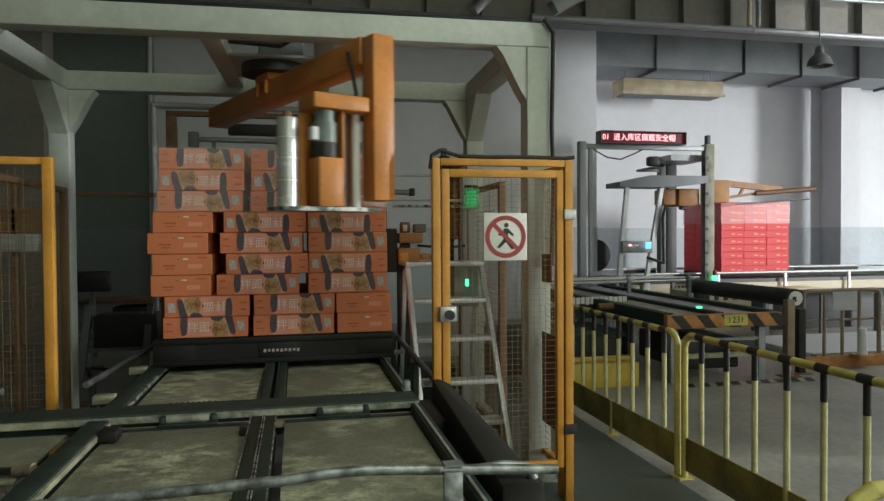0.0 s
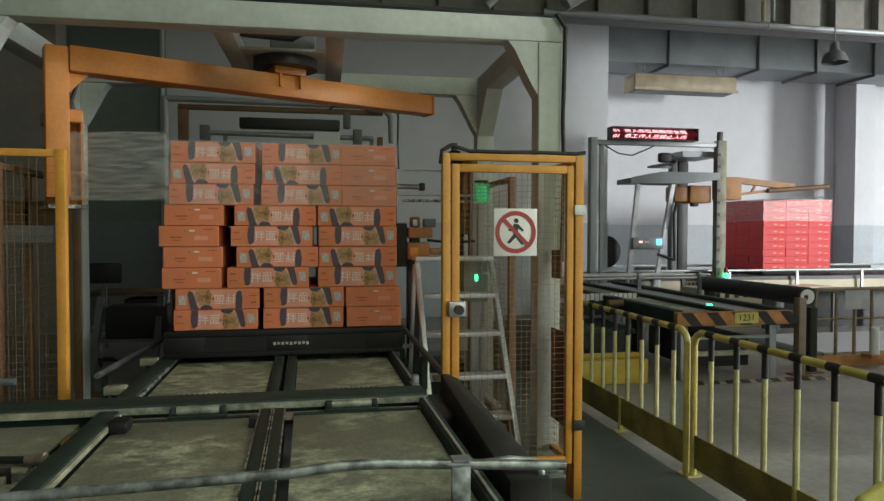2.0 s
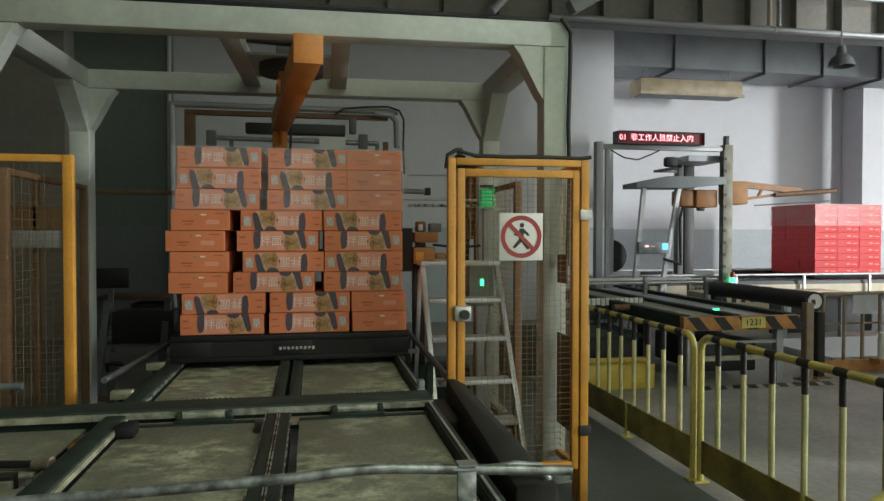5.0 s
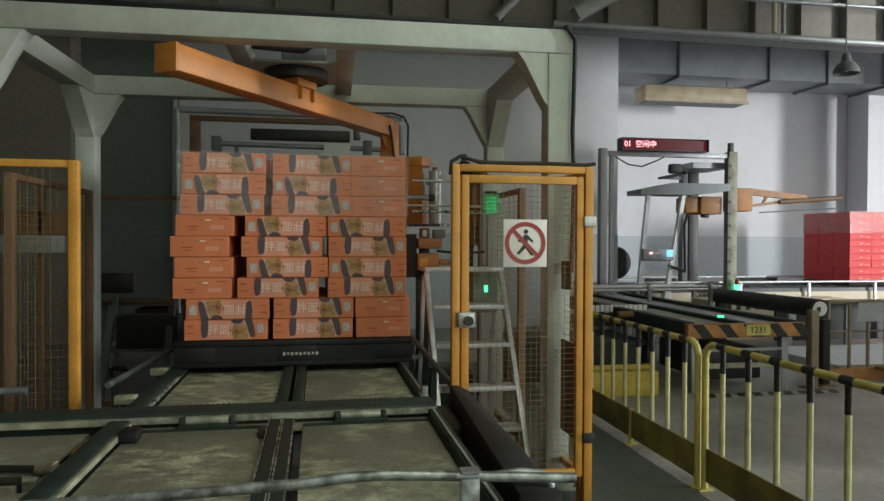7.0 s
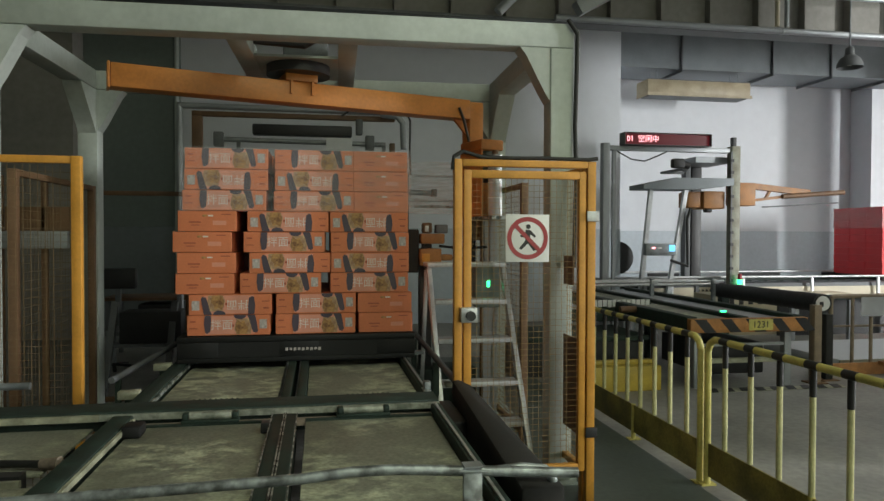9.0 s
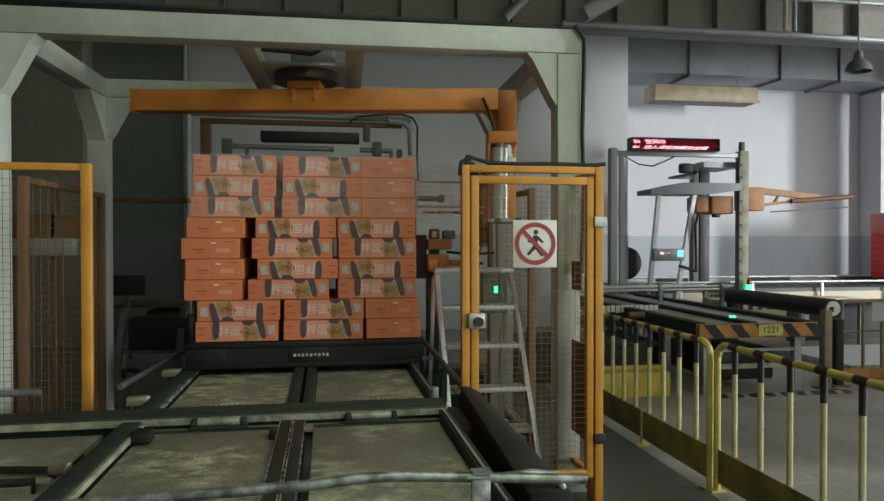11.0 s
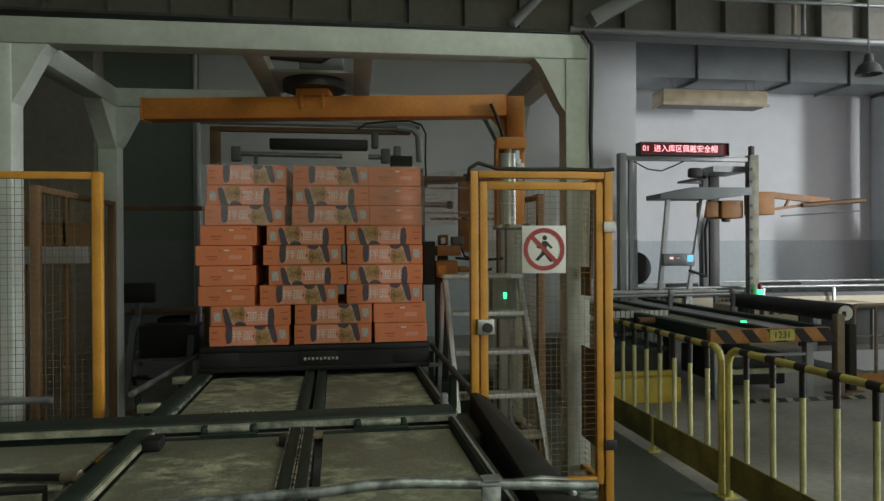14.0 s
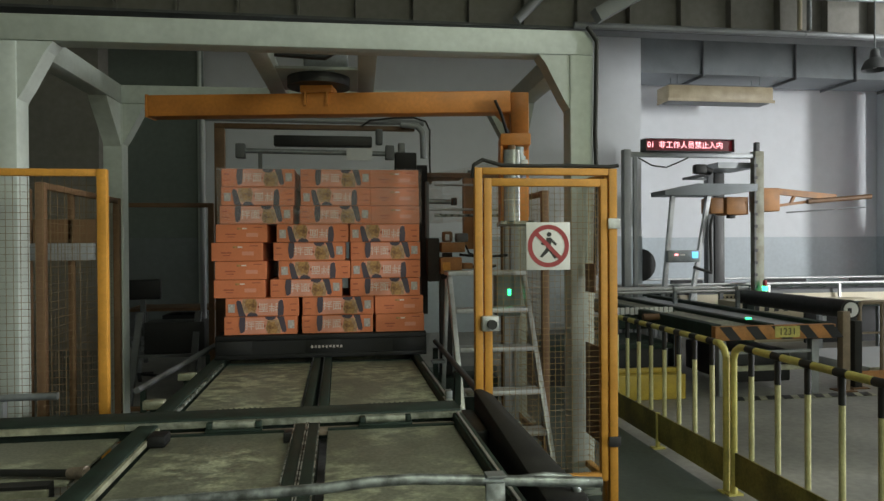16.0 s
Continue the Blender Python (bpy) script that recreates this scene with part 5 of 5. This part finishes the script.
def build_far_wrapper():
    m = thing("far_wrapper", 6.1, 11.2, 0, "grey portal of a second stretch wrapper with an orange arm", "stretch wrapper")
    boxes("post", M_DUCT, m, (-1.35, -0.07, 0, -1.23, 0.07, 3.2), bevel=0.006)
    boxes("post", M_POST, m, (1.04, -0.08, 0, 1.20, 0.08, 3.2), bevel=0.006, label="grey channel post")
    boxes("post_rack", M_STEELDARK, m, (1.015, -0.09, 0.2, 1.045, -0.082, 3.1))
    bm = bmesh.new()
    for i in range(13):
        box(bm, 1.0, -0.11, 0.4 + i * 0.21, 1.06, -0.0905, 0.45 + i * 0.21)
    part("rack_clips", bm, M_BLACK, m)
    boxes("side_tube", M_DUCT, m, (-1.16, -0.03, 0, -1.10, 0.03, 3.1))
    boxes("top_beam", M_DUCT, m, (-1.229, -0.05, 3.08, 1.018, 0.05, 3.16), bevel=0.006)
    boxes("side_beam", M_DUCT, m, (0.45, 0.1, 2.92, 1.15, 0.9, 3.02))
    boxes("beacon", M_BLACK, m, (1.07, -0.04, 3.202, 1.15, 0.04, 3.36), bevel=0.01)
    boxes("mast", M_BLACK, m, (0.78, 0.8, 0.0, 0.98, 1.0, 2.915), bevel=0.01, label="black mast")
    boxes("mast_side", M_STEELDARK, m, (0.66, 0.82, 0.0, 0.775, 0.98, 2.915), bevel=0.01)
    bm = bmesh.new()
    prism(bm, [(-0.68, 2.42), (0.25, 2.42), (1.0, 2.50), (1.0, 2.62), (-0.1, 2.62), (-0.68, 2.50)], -0.2, 0.35)
    part("canopy", bm, M_DARKDUCT, m, "grey sheet canopy", smooth=False)
    for a, b in (((-0.69, 0.0, 0.0), (-0.45, 0.0, 2.43)), ((-0.225, 0.0, 0.0), (0.21, 0.0, 2.43))):
        bm = bmesh.new()
        bar(bm, a, b, 0.07, 0.07, up=(0, 1, 0))
        part("strut", bm, M_ALU, m)
    boxes("gearbox", M_DULLORANGE, m, (0.55, 0.0, 2.10, 0.96, 0.4, 2.41), bevel=0.02)
    boxes("gearbox_cover", M_DULLORANGE, m, (0.28, 0.05, 2.12, 0.545, 0.4, 2.40), bevel=0.03)
    boxes("gear_stub", M_BLACK, m, (0.66, 0.1, 2.04, 0.78, 0.22, 2.118), bevel=0.02)
    boxes("arm_root", M_DULLORANGE, m, (1.40, 0.35, 2.18, 1.80, 0.7, 2.60), bevel=0.02)
    bm = bmesh.new()
    bar(bm, (1.80, 0.5, 2.55), (3.0, 0.5, 2.44), 0.10, 0.11)
    bar(bm, (1.80, 0.5, 2.28), (2.75, 0.5, 2.40), 0.06, 0.05)
    bar(bm, (2.1, 0.5, 2.32), (2.2, 0.5, 2.50), 0.05, 0.04)
    part("lattice_arm", bm, M_DULLORANGE, m, "tapering orange lattice arm")
    bm = bmesh.new()
    rod(bm, (2.4, 0.44, 2.36), (3.7, 0.44, 2.46), 0.045, 10)
    part("arm_tube", bm, M_BROWN, m)
    bm = bmesh.new()
    rod(bm, (2.0, 0.46, 2.16), (3.6, 0.46, 2.26), 0.012, 8)
    part("arm_rod", bm, M_STEELDARK, m)
    boxes("shelf", M_WORN_GLINT, m, (-0.72, -0.25, 0.80, 0.40, 0.2, 0.86))
    for x in (-0.66, 0.30):
        boxes("shelf_leg", M_STEELDARK, m, (x, -0.2, 0, x + 0.06, -0.14, 0.798))
    pan = boxes("control_panel", M_GALV, m, (-0.63, -0.20, 1.285, -0.06, -0.08, 1.49), bevel=0.02)
    boxes("screen", M_BLUE_GLOW, pan, (-0.205, -0.212, 1.355, -0.100, -0.202, 1.465))
    boxes("buttons", M_RED_GLOW, pan, (-0.52, -0.21, 1.40, -0.46, -0.202, 1.43))
    boxes("buttons", M_WHITE, pan, (-0.42, -0.21, 1.40, -0.34, -0.202, 1.43))
    bm = bmesh.new()
    rod(bm, (-0.16, 1.95, 1.18), (-0.16, 2.10, 1.18), 0.33, 28)
    part("black_disc", bm, M_RUBBER, m, "large black disc")
    boxes("disc_stand", M_STEELDARK, m, (-0.21, 1.97, 0, -0.11, 2.08, 0.86))
    cm = boxes("camera_body", M_BLACK, m, (-0.05, -0.05, 2.80, 0.18, 0.10, 2.97), bevel=0.04)
    bm = bmesh.new()
    rod(bm, (0.17, 0.02, 2.88), (0.27, 0.02, 2.84), 0.06, 14)
    part("camera_hood", bm, M_BLACK, cm)
    boxes("camera_arm", M_STEELDARK, m, (0.185, 0.06, 2.78, 0.31, 0.88, 2.82), (0.312, 0.84, 2.78, 0.658, 0.88, 2.82))
    bm = bmesh.new()
    pipe_run(bm, [(-1.1, -0.07, 3.06), (-0.85, -0.07, 2.93), (-0.6, -0.07, 2.90), (-0.35, -0.07, 3.0), (-0.2, -0.07, 3.07)], 0.012, 8)
    part("cable", bm, M_RUBBER, m)
    bm = bmesh.new()
    pipe_run(bm, [(-0.12, -0.1, 1.2), (0.2, -0.1, 1.1), (0.18, -0.1, 1.9), (0.24, -0.1, 2.1)], 0.025, 8)
    part("cable_loop", bm, M_RUBBER, m)
    bm = bmesh.new()
    rod(bm, (1.15, -0.17, 0.78), (1.15, -0.17, 0.86), 0.045, 16)
    part("signal_lens", bm, M_GREEN_GLOW, m, "glowing green signal lens")
    bm = bmesh.new()
    rod(bm, (1.15, -0.17, 0.861), (1.15, -0.17, 0.96), 0.035, 16)
    part("signal_cap", bm, M_SIGNRED, m)
    boxes("signal_stand", M_GALV, m, (1.12, -0.20, 0, 1.18, -0.14, 0.778))
    return m


FAR = build_far_wrapper()
k = thing("led_sign", 5.885, 11.12, 3.165, "red glowing dot-matrix message sign on the portal", "led sign")
boxes("case_back", M_STEELDARK, k, (-0.79, 0.104, 0, 0.79, 0.115, 0.21))
boxes("case_top", M_STEELDARK, k, (-0.79, -0.105, 0.2065, 0.79, 0.103, 0.212))
boxes("case_base", M_STEELDARK, k, (-0.79, -0.105, -0.002, 0.79, 0.103, 0.0035))
for x in (-0.80, 0.791):
    boxes("case_end", M_STEELDARK, k, (x, -0.105, -0.002, x + 0.009, 0.115, 0.212))
bm = bmesh.new()
tri = [(0.1 * math.cos(math.radians(a)), 0.1 * math.sin(math.radians(a))) for a in (120, 240, 0)]
ends = [[bm.verts.new((x, p, q)) for p, q in tri] for x in (-0.782, 0.782)]
bm.faces.new(ends[0])
bm.faces.new(ends[1][::-1])
for i in range(3):
    j = (i + 1) % 3
    bm.faces.new((ends[0][j], ends[0][i], ends[1][i], ends[1][j]))
DRUM = part("message_drum", bm, M_LEDBOARD, k, "dark red board faces that roll to the next message", at=pose(0, 0, 0.105), smooth=False)
for i, text in enumerate(("01  进入库区佩戴安全帽", "01  非工作人员禁止入内", "01  空闲中      ")):
    words("message", text, 0.130, M_LETTERS, DRUM, pose(0, 0, 0, 120 * i, 0, 0) @ pose(-0.065 if i < 2 else -0.34, -0.0525, 0, 90, 0, 0), "glowing red characters")


# ---- red load ----
RED = thing("red_load", 9.0, 12.4, 0.765, "red cartons stacked on a pallet, film-wrapped on top", "pallet load")
boxes("pallet", M_PALLET, RED, (-0.75, -0.66, 0, 0.75, 0.66, 0.075), bevel=0.006)
bm = bmesh.new()
box(bm, -0.245, -0.215, 0, 0.245, 0.215, 0.135, 0.004)
RED_BODY = mesh_of("carton", bm, M_RED)
bm = bmesh.new()
box(bm, -0.03, -0.2175, 0.05, 0.05, -0.2165, 0.078)
RED_PRINT = mesh_of("small_print", bm, M_PINKPRINT)
bm = bmesh.new()
box(bm, 0.10, -0.2175, 0.045, 0.20, -0.2165, 0.062)
RED_LINE = mesh_of("text_line", bm, M_PINKPRINT)
for kz in range(10):
    for i in range(3):
        for j in range(3):
            ob = new("carton", RED_BODY)
            ob.parent, ob.matrix_basis = RED, pose(-0.495 + i * 0.495 + rng.uniform(-0.006, 0.006), -0.437 + j * 0.437, 0.08 + kz * 0.137, 0, 0, rng.uniform(-0.5, 0.5))
            if j == 0:
                for nm, me in (("small_print", RED_PRINT), ("text_line", RED_LINE)):
                    p = new(nm, me)
                    p.parent = ob
bm = bmesh.new()
for x0, y0, x1, y1 in ((-0.755, -0.664, 0.755, -0.662), (-0.755, 0.662, 0.755, 0.664), (-0.757, -0.661, -0.755, 0.661), (0.755, -0.661, 0.757, 0.661)):
    box(bm, x0, y0, 1.03, x1, y1, 1.46)
part("film_wrap", bm, M_FILM, RED, "clear stretch film")


# ---- far fence with a notice ----
def build_far_fence():
    f = thing("brown_fence", 5.75, 7.15, 0, "grey-brown steel hoop fence with a pale paper notice", "fence")
    bm = bmesh.new()
    pipe_run(bm, [(0.12, 0, 0), (0.12, 0, 0.86), (0.135, 0, 0.90), (0.17, 0, 0.915), (1.10, 0, 0.915), (1.15, 0, 0.90), (1.175, 0, 0.85), (1.175, 0, 0)], 0.026, 12)
    part("hoop", bm, M_FENCEBROWN, f)
    for x in (0.406, 0.656, 0.894):
        bm = bmesh.new()
        rod(bm, (x, 0, 0.10), (x, 0, 0.89), 0.02, 10)
        part("baluster", bm, M_FENCEBROWN, f)
    bm = bmesh.new()
    rod(bm, (0.146, 0.03, 0.56), (1.15, 0.03, 0.56), 0.013, 8)
    part("middle_rail", bm, M_FENCEBROWN, f)
    boxes("kick_board", M_HAZ, f, (0.10, -0.06, 0.0, 1.2, -0.028, 0.14), bevel=0.004)
    bm = bmesh.new()
    nx, nz = 8, 6
    grid_v = [[bm.verts.new((0.48 + 0.34 * i / nx, -0.05 - 0.012 * noise.noise((i * 0.6, k * 0.5, 2)), 0.68 + 0.225 * k / nz + 0.008 * noise.noise((i * 0.7, k, 5)))) for i in range(nx + 1)] for k in range(nz + 1)]
    for k in range(nz):
        for i in range(nx):
            bm.faces.new((grid_v[k][i], grid_v[k][i + 1], grid_v[k + 1][i + 1], grid_v[k + 1][i]))
    bmesh.ops.solidify(bm, geom=bm.faces[:], thickness=0.002)
    part("notice", bm, M_PAPER, f, "crumpled pale paper notice")
    bm = bmesh.new()
    rod(bm, (0.81, -0.14, 0.16), (0.81, -0.14, 0.47), 0.055, 16, 0.045)
    part("white_tube", bm, M_PAPER, f)
    boxes("tube_shelf", M_HAZ, f, (0.70, -0.22, 0.12, 0.95, -0.062, 0.158))
    return f


build_far_fence()
# White slab laid over the floor: its brightness under window light, put into colour.
boxes_pal = thing("lit_floor_slab", 6.6, 7.5, 0, "pale slab standing for brightly lit floor", "plinth")
boxes("slab", M_WALL, boxes_pal, (-0.3, 0, 0, 6, 1.5, 0.10), bevel=0.01)
boxes("edge", M_EDGE, boxes_pal, (-0.32, -0.02, 0.05, 6, -0.001, 0.098))


def web_rows(turn, load, k):
    """Poses of one length of film: from the carriage towards the load's trailing corner, slid out as far as that corner."""
    rows = []
    for i in range(81):
        t = i * 0.2
        a = math.radians(float(np.interp(t, *zip(*turn))))
        shift = float(np.interp(t, *zip(*load)))
        best = None
        for cx, cy in ((-0.775, -0.585), (0.765, -0.585), (0.765, 0.585), (-0.775, 0.585)):
            dx, dy = -0.13 + cx - PX, 5.305 + shift + cy - PY
            lx, ly = dx * math.cos(a) + dy * math.sin(a) - WEB_AT[0], -dx * math.sin(a) + dy * math.cos(a) - WEB_AT[1]
            lead = math.atan2(ly, -lx)
            if best is None or lead > best[0]:
                best = (lead, math.hypot(lx, ly))
        out = max(0.0, min(k * 0.58, best[1] - WEB_LENGTH))
        ang = math.pi - best[0]
        rows.append((t, pose(WEB_AT[0] + out * math.cos(ang), WEB_AT[1] + out * math.sin(ang), 0, 0, 0, math.degrees(ang))))
    return rows


def motions():
    load = [(0, 0), (13.1, 0), (13.5, 0.037), (14.0, 0.137), (14.5, 0.22), (15.0, 0.323), (15.5, 0.435), (16.0, 0.55)]
    walk(LOAD, [(t, pose(-0.13, 5.305 + y, 0.768)) for t, y in load])
    turn = [(0, -66.0), (0.5, -89.0), (1.0, -111.3), (1.5, -132.8), (2.0, -155.5), (2.5, -178), (3.0, -198), (3.5, -221), (4.0, -240.5), (4.2, -247.5),
            (4.6, -257), (5.1, -266), (5.7, -277.5), (6.3, -289), (6.5, -293.2), (7.0, -303.5), (7.5, -312.8), (8.0, -321.8), (8.5, -332), (9.0, -342.5),
            (9.2, -346.5), (9.8, -358), (10.4, -366.5), (10.9, -369.6), (11.3, -370), (16, -370)]
    walk(ARM, [(t, pose(0, 0, 0, 0, 0, a + 1.5)) for t, a in turn])
    swing = [(0, -92), (10.8, -92), (11.1, -84), (11.3, -70), (11.45, -57), (11.6, -43), (11.8, -20), (12.0, -6), (12.2, 0), (16, 0)]
    walk(CUTTER, [(t, pose(*CUTTER_AT, 0, 0, 0, a)) for t, a in swing])
    for k, web in enumerate(WEBS):
        walk(web, web_rows(turn, load, k))
    roll = []
    for n, t in enumerate((1.8, 6.3, 10.8, 15.3)):
        roll += [(t, -120 * n), (t + 0.15, -120 * n - 35), (t + 0.3, -120 * n - 85), (t + 0.45, -120 * n - 120)]
    walk(DRUM, [(t, pose(0, 0, 0.105, a, 0, 0)) for t, a in [(0, 0)] + roll + [(16, -480)]])
    walk(RED, [(t, pose(8.705 + 0.326 * t, 12.565, 0.765)) for t in (0, 4, 8, 12, 16)])


motions()
